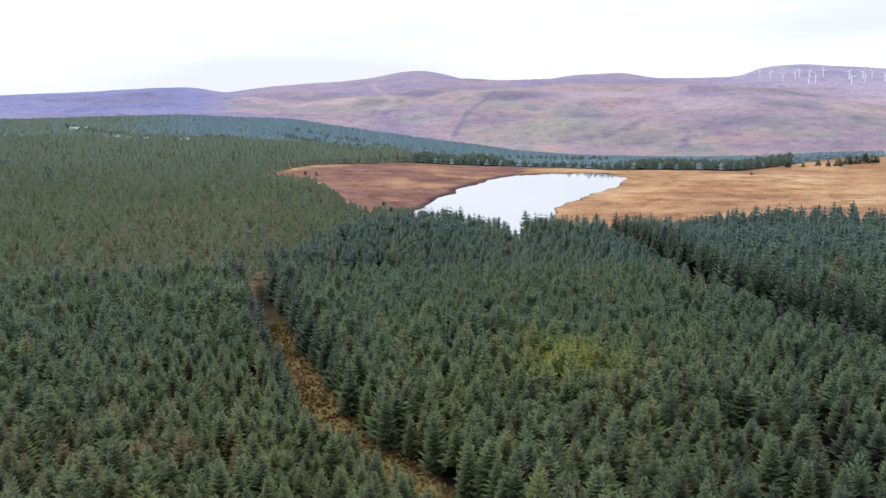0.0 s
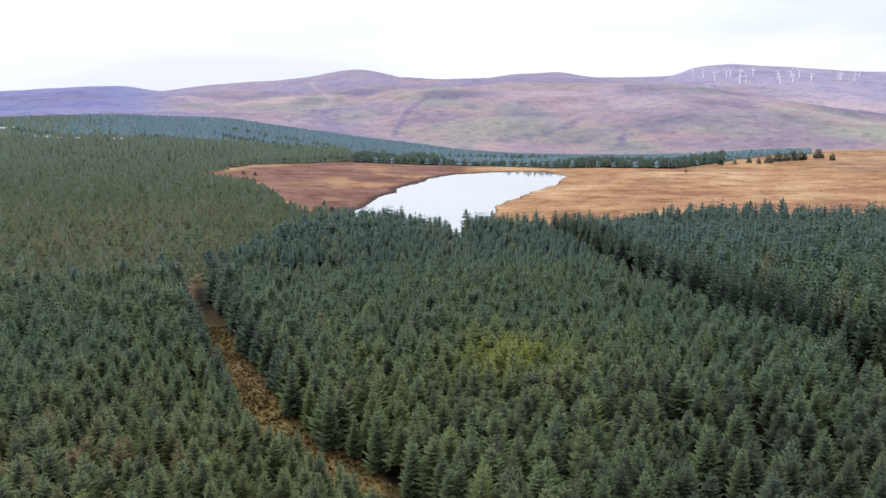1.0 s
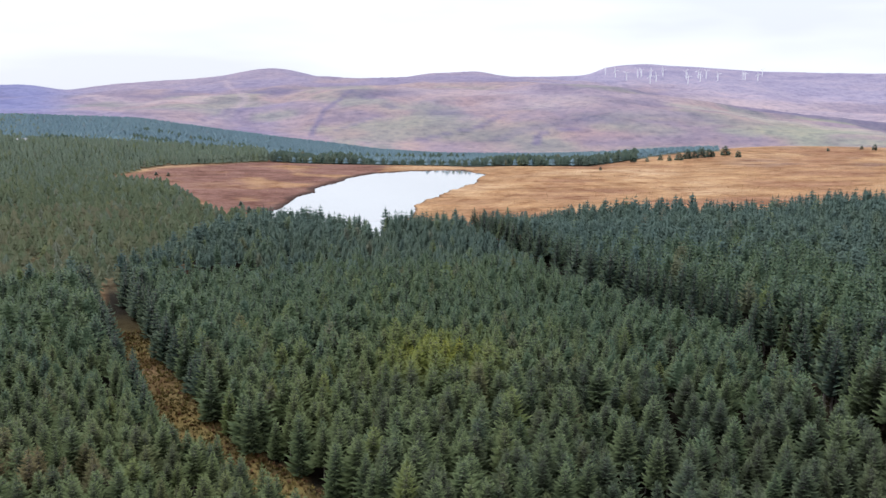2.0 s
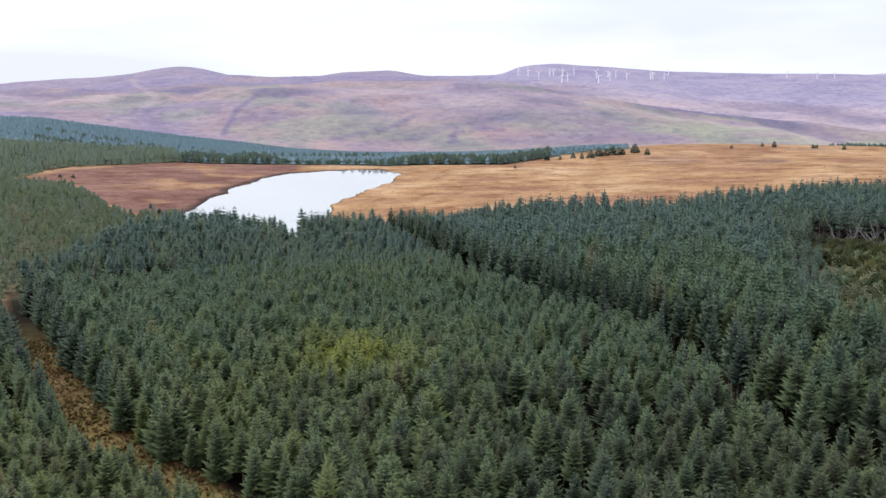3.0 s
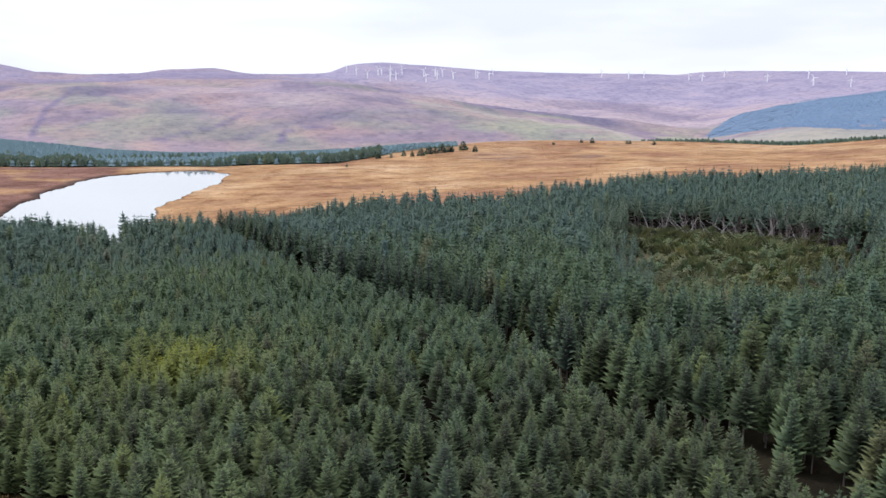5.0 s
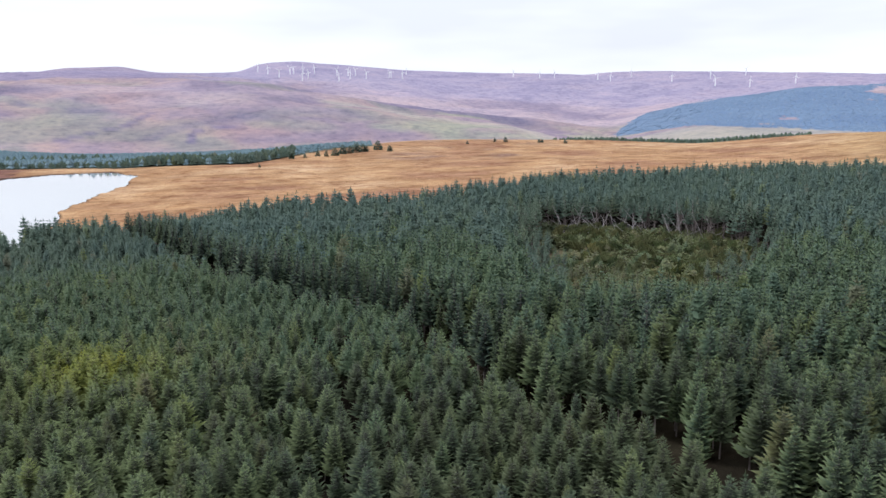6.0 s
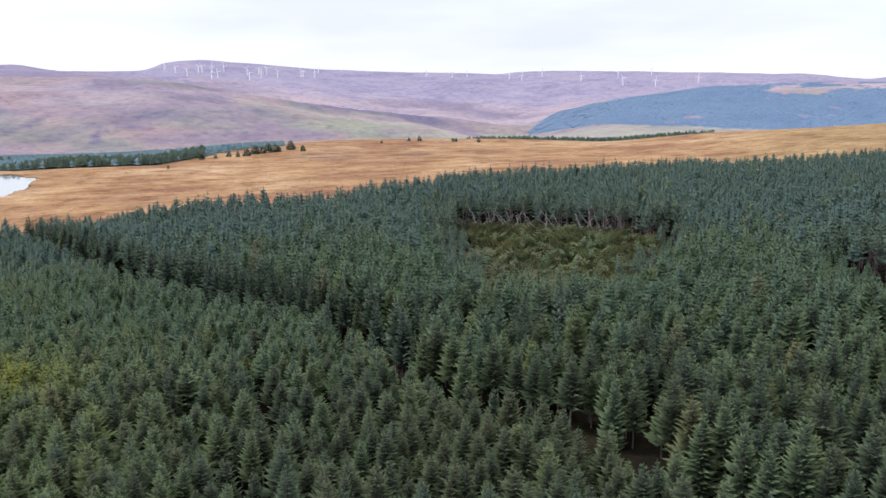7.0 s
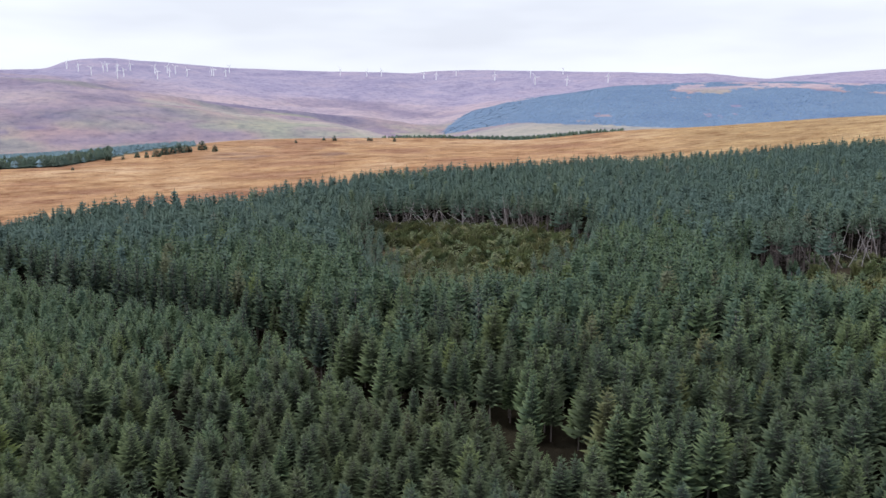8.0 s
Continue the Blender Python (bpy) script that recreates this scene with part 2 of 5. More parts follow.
# heights of the ground along the bearings, ring by ring outwards
RINGS = {
    0: [0, 0, 0, 0, 0, 0, 0, 0, 0, 0, 0, 0, 0, 0, 0, 0, 0, 0, 0, 0],
    120: [2, 1, 0, 0, 0, 0, 0, 0, 0, 0, 0, 0, 0, 1, 1, 1, 2, 2, 3, 3],
    250: [4, 2, 1, 0, -1, -2, -2.4, -2, -1, -1, 0, 0, 1, 2, 3, 4, 5, 5, 6, 8],
    330: [5, 3, 1, 0, -1, -2, -2, -2, -1.5, -1, -1, 0, 2, 3, 4, 5, 6, 7, 8, 10],
    450: [8, 5, 2, 0, -1.5, -2, -2, -2, -2, -1.8, -1.5, -1, 1, 2, 3, 4, 7, 10, 13, 16],
    560: [11, 8, 5, 1, -1.5, -2, -2, -2, -2, -2, -1.5, -1, 0, 1, 2, 4, 9, 14, 20, 24],
    700: [14, 12, 9, 4, -2, -6, -10, -10, -10, -6, -1, -0.8, -0.8, -0.7, -1, 5, 12, 19, 26, 30],
    850: [15, 13, 11, 6, -3, -12, -18, -18, -18, -14, -8, -3, -1.5, -1.5, -4, 5, 11, 18, 24, 28],
    1100: [17, 14, 14, 10, -3, -18, -28, -32, -32, -30, -28, -25, -24, -24, -24, -22, -10, 0, 10, 15],
    1300: [18, 10, 16, 10, -8, -22, -37, -45, -48, -50, -46, -46, -45, -30, -27, -27, -25, -20, -10, 0],
    1600: [0, -10, -5, -10, -30, -45, -55, -58, -58, -60, -60, -60, -60, -60, -35, -30, -32, -32, -30, -20],
    1900: [-5, -5, 0, -5, -15, -15, -10, -5, 0, 5, -5, -20, -35, -66, -30, -30, -35, -30, -25, -20],
    2300: [0, 0, 15, 18, 25, 40, 50, 60, 66, 56, 26, -12, -42, -72, 0, 20, 25, 30, 20, 20],
    2800: [10, 15, 20, 40, 50, 65, 75, 80, 80, 64, 34, 4, -28, -45, 20, 66, 75, 74, 62, 55],
    3200: [30, 30, 30, 55, 80, 100, 100, 95, 98, 85, 62, 36, 8, 0, 10, 30, 35, 40, 40, 50],
}
# bearing and slope, in degrees above the eye, of the skyline hills
SKYLINE = [(-60, 0.6), (-40, 0.4), (-27, 0.30), (-23, 0.47), (-18.7, 0.73), (-16, 0.81), (-13.9, 0.46), (-11.1, 0.86), (-6.8, 1.16), (-4.9, 1.38),
           (-2.8, 1.82), (-1.6, 1.93), (-0.6, 1.83), (0.6, 1.53), (1.7, 1.31), (3.6, 1.25), (5.6, 1.13), (8.6, 1.59), (11.5, 1.75), (13.6, 1.35), (15, 1.30),
           (18.7, 1.48), (19.8, 1.95), (21, 2.1), (22.2, 2.16), (24.1, 2.02), (26.7, 1.85), (29.4, 1.63), (32.6, 1.52), (37, 1.45), (40.8, 1.33),
           (42.9, 1.51), (45.8, 1.54), (50.5, 1.45), (59.7, 1.27), (63.3, 0.92), (64.6, 1.07), (69.7, 1.41), (80, 1.3), (110, 0.8)]
CREST = 4250.0


def ring_tables():
    fine = np.arange(-180, 180, 0.25)

    def spread(b, z):
        v = np.interp(fine, b, z, period=360)
        k = np.hanning(13)
        k /= k.sum()
        return np.convolve(np.concatenate([v[-6:], v, v[:6]]), k, "valid")
    radii, rows = [], []
    for r, z in RINGS.items():
        radii.append(float(r))
        rows.append(spread(BEARINGS + [150, 250], z + [z[-1] * 0.5, z[0] * 0.5]))
    b, s = zip(*SKYLINE)
    v = np.interp(fine, b, s, period=360)
    k = np.array([1, 2, 3, 2, 1]) / 9
    v = np.convolve(np.concatenate([v[-2:], v, v[:2]]), k, "valid")
    top = EYE + CREST * np.tan(np.radians(v))
    for r, z in ((3700.0, 0.45 * rows[-1] + 0.55 * (top - 8)), (CREST, top), (4600.0, top - 50), (4960.0, top - 130)):
        radii.append(r)
        rows.append(z)
    return fine, np.array(radii), np.array(rows)


FINE, RADII, ROWS_Z = ring_tables()
WATER_Z = -3.0
# the shore of the lake, in the plan
SHORE = [(-6, 366), (-2, 390), (7, 408), (8, 428), (22, 462), (24, 476), (42, 505), (67, 519), (96, 517), (104, 488), (95, 462), (88, 436), (68, 405), (60, 380),
         (50, 356), (42, 330), (34, 300), (30, 268), (27, 236), (8, 236), (0, 280), (-8, 310), (-12, 340)]


def polar(x, y):
    return np.degrees(np.arctan2(x, y)), np.hypot(x, y)


def outside(x, y, poly):
    """Signed distance in metres to a closed outline in the plan: minus inside."""
    x, y = np.asarray(x, float), np.asarray(y, float)
    best, inside = np.full(x.shape, 1e9), np.zeros(x.shape, bool)
    for (x0, y0), (x1, y1) in zip(poly, poly[1:] + poly[:1]):
        dx, dy = x1 - x0, y1 - y0
        t = np.clip(((x - x0) * dx + (y - y0) * dy) / (dx * dx + dy * dy), 0, 1)
        best = np.minimum(best, np.hypot(x - x0 - t * dx, y - y0 - t * dy))
        inside ^= ((y0 > y) != (y1 > y)) & (x < (x1 - x0) * (y - y0) / (y1 - y0 + 1e-12) + x0)
    return np.where(inside, -best, best)


def lake_distance(x, y):
    return outside(x, y, SHORE) + 3.5 * vnoise(x, y, 22, 3, 1) + 1.2 * vnoise(x, y, 6, 2, 2)


def height(x, y):
    x, y = np.asarray(x, float), np.asarray(y, float)
    az, r = polar(x, y)
    ia = (az + 180) / 0.25
    i0 = np.floor(ia).astype(int)
    fa = ia - i0
    i0, i1 = i0 % len(FINE), (i0 + 1) % len(FINE)
    k = np.clip(np.searchsorted(RADII, r, side="right") - 1, 0, len(RADII) - 2)
    t = np.clip((r - RADII[k]) / (RADII[k + 1] - RADII[k]), 0, 1)
    # a smooth curve through the rings
    z = []
    for kk in (np.maximum(k - 1, 0), k, k + 1, np.minimum(k + 2, len(RADII) - 1)):
        z.append(ROWS_Z[kk, i0] * (1 - fa) + ROWS_Z[kk, i1] * fa)
    rr = [RADII[np.maximum(k - 1, 0)], RADII[k], RADII[k + 1], RADII[np.minimum(k + 2, len(RADII) - 1)]]
    h = rr[2] - rr[1]
    m1 = np.where(rr[0] < rr[1], (z[2] - z[0]) / np.maximum(rr[2] - rr[0], 1), 0) * h
    m2 = np.where(rr[3] > rr[2], (z[3] - z[1]) / np.maximum(rr[3] - rr[1], 1), 0) * h
    t2, t3 = t * t, t * t * t
    out = (2 * t3 - 3 * t2 + 1) * z[1] + (t3 - 2 * t2 + t) * m1 + (3 * t2 - 2 * t3) * z[2] + (t3 - t2) * m2
    far = smooth(r, 1500, 2300)
    far = far * (1 - 0.8 * smooth(az, 41, 44) * smooth(r, 3100, 2900))
    out = out + far * (vnoise(x, y, 420, 5, 1, 0.5) * 14 + ridged(x, y) * 15) * (1 - 0.8 * smooth(r, 3600, 4100)) + smooth(r, 3600, 4100) * vnoise(x, y, 120, 3, 2) * 2.0
    out = out + vnoise(x, y, 60, 3, 3) * 0.5 * smooth(r, 20, 100) * (1 - smooth(r, 1200, 1500)) + smooth(r, 380, 600) * (1 - far) * vnoise(x, y, 130, 3, 2) * 1.0
    near = (r > 200) & (r < 620)
    if np.any(near):
        d = np.where(near, lake_distance(x, y), 999)
        low = WATER_Z + 0.28
        bank = low + (np.maximum(out, low) - low) * smooth(d, 4, 45)
        out = np.where(d < 60, out * smooth(d, 25, 60) + bank * (1 - smooth(d, 25, 60)), out)
        out = np.where(d < 0.8, WATER_Z - 1.2 + (out - WATER_Z + 1.2) * smooth(d, -0.8, 0.6), out)
    return out


def ridged(x, y):
    return 1 - 2 * np.abs(vnoise(x, y, 300, 4, 2))


# plan of the plantation
EDGE_AZ = [-60, -27.7, -13.3, -8.5, -5.1, -0.9, 2.9, 4.0, 4.7, 5.4, 6.2, 11.8, 18.8, 27.4, 31.4, 36, 38.6, 42, 50.5, 53.2, 57.5, 61.6, 70, 95]
EDGE_R = [175, 180, 187, 219, 244, 263, 257, 250, 235, 250, 261, 262, 268, 266, 278, 299, 314, 327, 340, 360, 357, 379, 431, 476]
RIDE = [(8, 62), (1.2, 77), (-4.2, 86), (-9, 93.5), (-13, 100), (-17.4, 112), (-21.3, 122.5), (-24.4, 130), (-29, 145), (-33.8, 160), (-39.8, 178), (-42.8, 187)]
RIDE_EAST = [(61, 28), (65, 45), (67.5, 57.5), (67.5, 66.5), (64.5, 76), (61.5, 84), (63, 94), (65.8, 104), (66.8, 116), (63.5, 129), (58, 146), (54, 160), (52.3, 178), (52, 192), (51, 210), (48.5, 240), (47, 262)]
RIDE_NEAR = [(69, 113), (76, 102), (84, 92), (92, 74), (101, 52)]
CLEARING = [(152, 193), (158, 183), (164, 173), (170, 163), (171, 150), (168, 136), (153, 121), (126, 107), (110, 102), (101, 108), (104, 122), (120, 148)]
CLEARING_EAST = [(184, 80), (168, 71), (150, 60), (142, 48), (145, 36), (188, 46), (191, 62), (190, 72)]
HEATHER = [(-97, 462), (-80, 538), (-21, 600), (20, 585), (60, 550), (40, 515), (20, 470), (0, 400), (-8, 330), (-28, 318), (-62, 416)]


def line_distance(x, y, line):
    """Distance to a line in the plan, and the side (plus: to its right when followed)."""
    best, side = np.full(np.shape(x), 1e9), np.zeros(np.shape(x))
    for (x0, y0), (x1, y1) in zip(line, line[1:]):
        dx, dy = x1 - x0, y1 - y0
        t = np.clip(((x - x0) * dx + (y - y0) * dy) / (dx * dx + dy * dy), 0, 1)
        d = np.hypot(x - x0 - t * dx, y - y0 - t * dy)
        s = np.sign((x - x0) * dy - (y - y0) * dx)
        side = np.where(d < best, s, side)
        best = np.minimum(best, d)
    return best, side


def edge(az):
    return np.interp(az, EDGE_AZ, EDGE_R)


def lerp(a, b, t):
    return a + (b - a) * t[..., None]


def stand_on(bearing, slope, r0, r1):
    """Where a line of sight from the flight, at that bearing and slope, first meets the ground."""
    r = np.linspace(r0, r1, 1500)
    a = math.radians(bearing)
    z = height(r * math.sin(a), r * math.cos(a))
    up = np.degrees(np.arctan2(z - EYE, r))
    k = int(np.argmax(up >= slope)) if np.any(up >= slope) else int(np.argmax(up))
    return float(r[k] * math.sin(a)), float(r[k] * math.cos(a)), float(z[k]), float(r[k])


HEATH_OR_SHADOW, ROCK, PALE_TURF, PASTURE, BRACKEN, STRAW = (0.160, 0.140, 0.212), (0.140, 0.128, 0.190), (0.335, 0.310, 0.270), (0.238, 0.250, 0.204), (0.290, 0.205, 0.205), (0.385, 0.315, 0.325)
# burns, gullies, crags, terraces, turf and one painted shadow band on the far hills: colour, strength, width in metres,
# and bearing and slope of the bends
HILL_LINES = [
    (HEATH_OR_SHADOW, 0.81, 7, [(3.5, 0.60), (2.7, 0.06), (2.0, -0.45), (1.45, -0.96), (0.9, -1.88), (0.7, -2.4)]),
    (STRAW, 0.47, 14, [(-4.75, 1.13), (-3.96, 0.45), (-3.4, -0.14), (-4.8, -1.1), (-6.3, -1.55)]),
    (HEATH_OR_SHADOW, 0.51, 8, [(-6.1, -1.40), (-4.8, -1.0), (-3.6, -0.5)]),
    (ROCK, 0.64, 63, [(4.3, 0.31), (5.2, 0.40), (6.1, 0.42), (7.5, 0.52)]),
    (HEATH_OR_SHADOW, 0.59, 9, [(7.8, -2.7), (9.8, -2.2), (11.5, -1.9), (13.2, -1.1)]),
    (HEATH_OR_SHADOW, 0.47, 8, [(2.3, -2.0), (3.9, -1.5), (5.0, -1.1)]),
    (HEATH_OR_SHADOW, 0.42, 24, [(13.0, -2.7), (14.6, -2.0), (16.5, -1.7), (18.5, -1.2)]),
    (HEATH_OR_SHADOW, 0.77, 9, [(15.5, -2.9), (15.6, -2.4), (16.2, -2.1), (18.2, -1.9)]),
    # shadow band below the dome, painted in the dark heath colour
    (HEATH_OR_SHADOW, 0.64, 112, [(16.2, 0.55), (19.3, 0.30), (22.1, -0.14)]),
    (STRAW, 0.51, 91, [(20.2, 0.42), (23.4, 0.22), (26.4, -0.10), (30.0, -0.38), (36.0, -0.62), (41.0, -0.78)]),
    (PALE_TURF, 0.72, 40, [(24.5, -0.42), (26.2, -0.64), (30.2, -1.32), (34.4, -1.78), (36.9, -2.2), (38.6, -2.7)]),
    (ROCK, 0.77, 133, [(29.4, -0.80), (31.2, -0.92), (33.5, -1.12), (35.4, -1.45)]),
    (HEATH_OR_SHADOW, 0.72, 112, [(23.2, 0.04), (24.4, 0.02)]),
    (HEATH_OR_SHADOW, 0.72, 133, [(26.0, -0.30), (27.6, -0.48)]),
    (HEATH_OR_SHADOW, 0.51, 98, [(34.1, -0.55), (36.4, -0.62), (38.5, -0.62)]),
    (HEATH_OR_SHADOW, 0.51, 91, [(38.2, -1.0), (40.5, -1.15), (42.4, -1.4)]),
    (STRAW, 0.77, 6, [(42.2, -1.45), (42.9, -1.19), (43.3, -1.02)]),
    (STRAW, 0.51, 48, [(-12.8, 0.22), (-10.2, -0.27), (-7.4, -0.18), (-5.3, 0.22)]),
    (HEATH_OR_SHADOW, 0.51, 84, [(-11.6, 0.35), (-9.0, 0.12), (-6.6, 0.45)]),
    (STRAW, 0.47, 98, [(8.5, 0.55), (11.0, 0.35), (14.0, 0.42), (17.0, 0.10)]),
    (STRAW, 0.42, 42, [(13.0, -0.25), (17.0, -0.45), (21.0, -0.6), (24.0, -0.85)]),
    (HEATH_OR_SHADOW, 0.42, 84, [(19.4, -0.9), (22.2, -0.75), (24.6, -1.05)]),
]
# broader patches: colour, strength, and bearing, slope, and half their width and height, in degrees
HILL_PATCHES = [(HEATH_OR_SHADOW, 0.75, -1.6, 0.42, 1.7, 0.22), (PASTURE, 0.55, -1.6, -1.1, 1.7, 0.32), (HEATH_OR_SHADOW, 0.5, 6.0, -0.46, 0.9, 0.12), (HEATH_OR_SHADOW, 0.45, 9.3, -0.9, 1.3, 0.22), (PASTURE, 0.35, 6.5, -1.5, 3.0, 0.5),
                (HEATH_OR_SHADOW, 0.45, 16.3, -0.6, 1.2, 0.18), (HEATH_OR_SHADOW, 0.45, 19.2, -1.4, 1.8, 0.2), (PASTURE, 0.7, 28.8, -2.0, 2.4, 0.30), (PASTURE, 0.7, 35.2, -2.5, 2.0, 0.28), (PASTURE, 0.4, 22.5, -1.9, 3.0, 0.4),
                (BRACKEN, 0.5, 12.0, 0.0, 3.5, 0.4), (BRACKEN, 0.45, 19.0, -2.3, 3.5, 0.35), (BRACKEN, 0.4, 2.5, -2.2, 2.0, 0.35), (HEATH_OR_SHADOW, 0.55, -20.0, 0.1, 5.0, 0.35), (HEATH_OR_SHADOW, 0.4, 3.0, 0.9, 2.5, 0.2)]


@functools.lru_cache(None)
def hill_marks():
    """The lines and patches of the hills, brought into the plan."""
    lines = []
    for c, k, w, bends in HILL_LINES:
        # the upland beyond the nearer shoulder
        start = 2450 if bends[0][0] > 22 and c is not PALE_TURF else 1450
        lines.append((np.array(c), k, w, [stand_on(a, e, start, 4200)[:2] for a, e in bends]))
    patches = []
    for c, k, a, e, da, de in HILL_PATCHES:
        x, y, _z, r = stand_on(a, e, 1450, 4200)
        near, far = stand_on(a, e - de, 1450, 4200)[3], stand_on(a, e + de, 1450, 4200)[3]
        patches.append((np.array(c), k, a, da, 0.5 * (near + far), max(25.0, 0.5 * (far - near))))
    return lines, patches


def ride_half(y):
    return np.interp(y, [95, 120, 135, 160, 185], [2.7, 2.6, 2.6, 3.0, 1.4])


def cover(x, y):
    """What grows on the ground, as a base colour; on the far hills with haze mixed in."""
    az, r = polar(x, y)
    n1, n2, n3 = vnoise(x, y, 55, 4, 1), vnoise(x, y, 400, 5, 2), vnoise(x, y, 160, 5, 3)
    gold, straw, rust = (np.array(c) for c in ((0.345, 0.213, 0.112), (0.400, 0.272, 0.163), (0.25, 0.138, 0.085)))
    c = lerp(np.broadcast_to(gold, x.shape + (3,)), straw, smooth(n1, 0.0, 0.6))
    c = lerp(c, rust, 0.85 * smooth(n1, 0.12, -0.38))
    d = outside(x, y, HEATHER) + 12 * n1
    heath = lerp(np.broadcast_to(np.array((0.185, 0.102, 0.082)), x.shape + (3,)), gold, 0.85 * smooth(vnoise(x, y, 22, 4, 3), 0.0, 0.45) * (0.2 + 0.8 * smooth(az, -7, -1)))
    crest = smooth(az, 26, 30) * smooth(az, 40, 36) * smooth(r, 520, 600) * smooth(r, 900, 780) * smooth(n1, -0.25, 0.2)
    c = lerp(c, np.array((0.200, 0.125, 0.098)), 0.85 * crest * smooth(vnoise(x, y, 30, 3, 2), -0.1, 0.25))
    c = lerp(c, np.array((0.330, 0.245, 0.120)), 0.6 * smooth(az, 52, 62))
    ld = np.where((r > 200) & (r < 620), lake_distance(x, y), 999)
    west = smooth(ld, 30, 14) * (x < -10 + (y - 330) * 0.30)
    c = lerp(c, heath, np.maximum(smooth(d, 8, -8), west))
    c = lerp(c, np.array((0.060, 0.038, 0.032)), 0.85 * smooth(ld + 2.0 * n1, 6.5, 2.5) * smooth(x - 0.45 * (y - 330), 30, 10))
    c = lerp(c, np.array((0.040, 0.026, 0.022)), smooth(ld, 1.4, 0.4))
    # woodland floor: needle litter, set darker still for the shade between trees
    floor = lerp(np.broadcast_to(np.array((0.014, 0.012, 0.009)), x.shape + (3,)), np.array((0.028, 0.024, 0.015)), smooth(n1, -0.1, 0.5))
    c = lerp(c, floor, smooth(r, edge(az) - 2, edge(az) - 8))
    c = lerp(c, np.array((0.150, 0.132, 0.080)), smooth(outside(x, y, CLEARING), 1, -3))
    # the east clearing's shade put into a darker floor colour
    c = lerp(c, np.array((0.052, 0.042, 0.028)), smooth(outside(x, y, CLEARING_EAST), 1, -3))
    young = lerp(np.broadcast_to(np.array((0.165, 0.132, 0.080)), x.shape + (3,)), np.array((0.120, 0.135, 0.070)), smooth(n3, -0.2, 0.4))
    left = young_wood(x, y)
    c = lerp(c, young, left.astype(float))
    rd, _ = line_distance(x, y, RIDE)
    track = lerp(np.broadcast_to(np.array((0.165, 0.130, 0.050)), x.shape + (3,)), np.array((0.125, 0.082, 0.042)), smooth(vnoise(x, y, 9, 3, 2), -0.1, 0.4))
    c = lerp(c, track, smooth(rd, ride_half(y) + 1.2, ride_half(y)) * smooth(y, 158, 146))
    # far plantation floor
    c = lerp(c, np.array((0.062, 0.094, 0.086)), far_wood(x, y).astype(float))
    c = lerp(c, np.array((0.30, 0.24, 0.17)), smooth(felled(x, y), 1.3, 0.9))
    # hills across the valley, their colours lightened and tinted mauve for haze
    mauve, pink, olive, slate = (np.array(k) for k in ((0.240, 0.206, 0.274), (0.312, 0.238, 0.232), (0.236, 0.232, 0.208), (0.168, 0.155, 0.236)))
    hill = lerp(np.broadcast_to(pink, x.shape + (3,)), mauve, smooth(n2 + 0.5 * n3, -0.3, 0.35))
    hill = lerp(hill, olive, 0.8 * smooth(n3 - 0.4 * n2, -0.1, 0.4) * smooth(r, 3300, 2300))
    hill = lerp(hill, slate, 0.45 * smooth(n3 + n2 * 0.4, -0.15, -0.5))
    # farther slopes paler and bluer: distance haze painted by range
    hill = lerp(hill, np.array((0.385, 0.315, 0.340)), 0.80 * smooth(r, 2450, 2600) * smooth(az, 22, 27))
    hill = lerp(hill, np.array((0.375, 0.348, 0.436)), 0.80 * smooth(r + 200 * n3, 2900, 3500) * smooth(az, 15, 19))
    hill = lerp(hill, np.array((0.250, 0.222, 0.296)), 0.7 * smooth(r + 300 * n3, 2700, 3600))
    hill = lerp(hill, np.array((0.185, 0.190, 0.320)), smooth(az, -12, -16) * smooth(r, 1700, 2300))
    green = smooth(az, 27, 33) * smooth(az, 45, 40) * smooth(r, 1500, 1700) * smooth(r, 2500, 2250)
    hill = lerp(hill, np.array((0.27, 0.280, 0.205)), 0.72 * green * smooth(n3, -0.35, 0.1))
    field = smooth(az, 42, 44) * smooth(r, 2050, 1950)
    hill = lerp(hill, np.array((0.30, 0.29, 0.25)), 0.8 * field)
    if np.any(r > 1400):
        lines, patches = hill_marks()
        wob, fine = vnoise(x, y, 150, 4, 2), vnoise(x, y, 45, 3, 1)
        for colour, k, a0, da, r0, dr in patches:
            d = np.hypot((az - a0) / da, (r - r0) / dr) + 0.45 * wob + 0.25 * fine
            hill = lerp(hill, colour, k * smooth(d, 1.15, 0.45))
        for colour, k, width, line in lines:
            gd, _s = line_distance(x, y, line)
            hill = lerp(hill, colour, k * smooth(gd + 0.5 * width * wob + 0.4 * width * fine, 1.5 * width, 0.3 * width))
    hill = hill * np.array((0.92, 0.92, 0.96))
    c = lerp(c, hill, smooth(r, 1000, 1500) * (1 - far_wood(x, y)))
    # hillside forest floor in the same haze-blue as its trees
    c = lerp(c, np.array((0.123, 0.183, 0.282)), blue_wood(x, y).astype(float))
    return c


def young_wood(x, y):
    az, r = polar(x, y)
    return (az < 1) & (r > edge(az) - 3) & (r < 700) & (outside(x, y, HEATHER) > 2 + 3 * vnoise(x, y, 20, 2, 1)) & (lake_distance(x, y) > 4) & (((az < -4.2) & (r < 590)) | (az < -2.1)) & (felled(x, y) > 1)


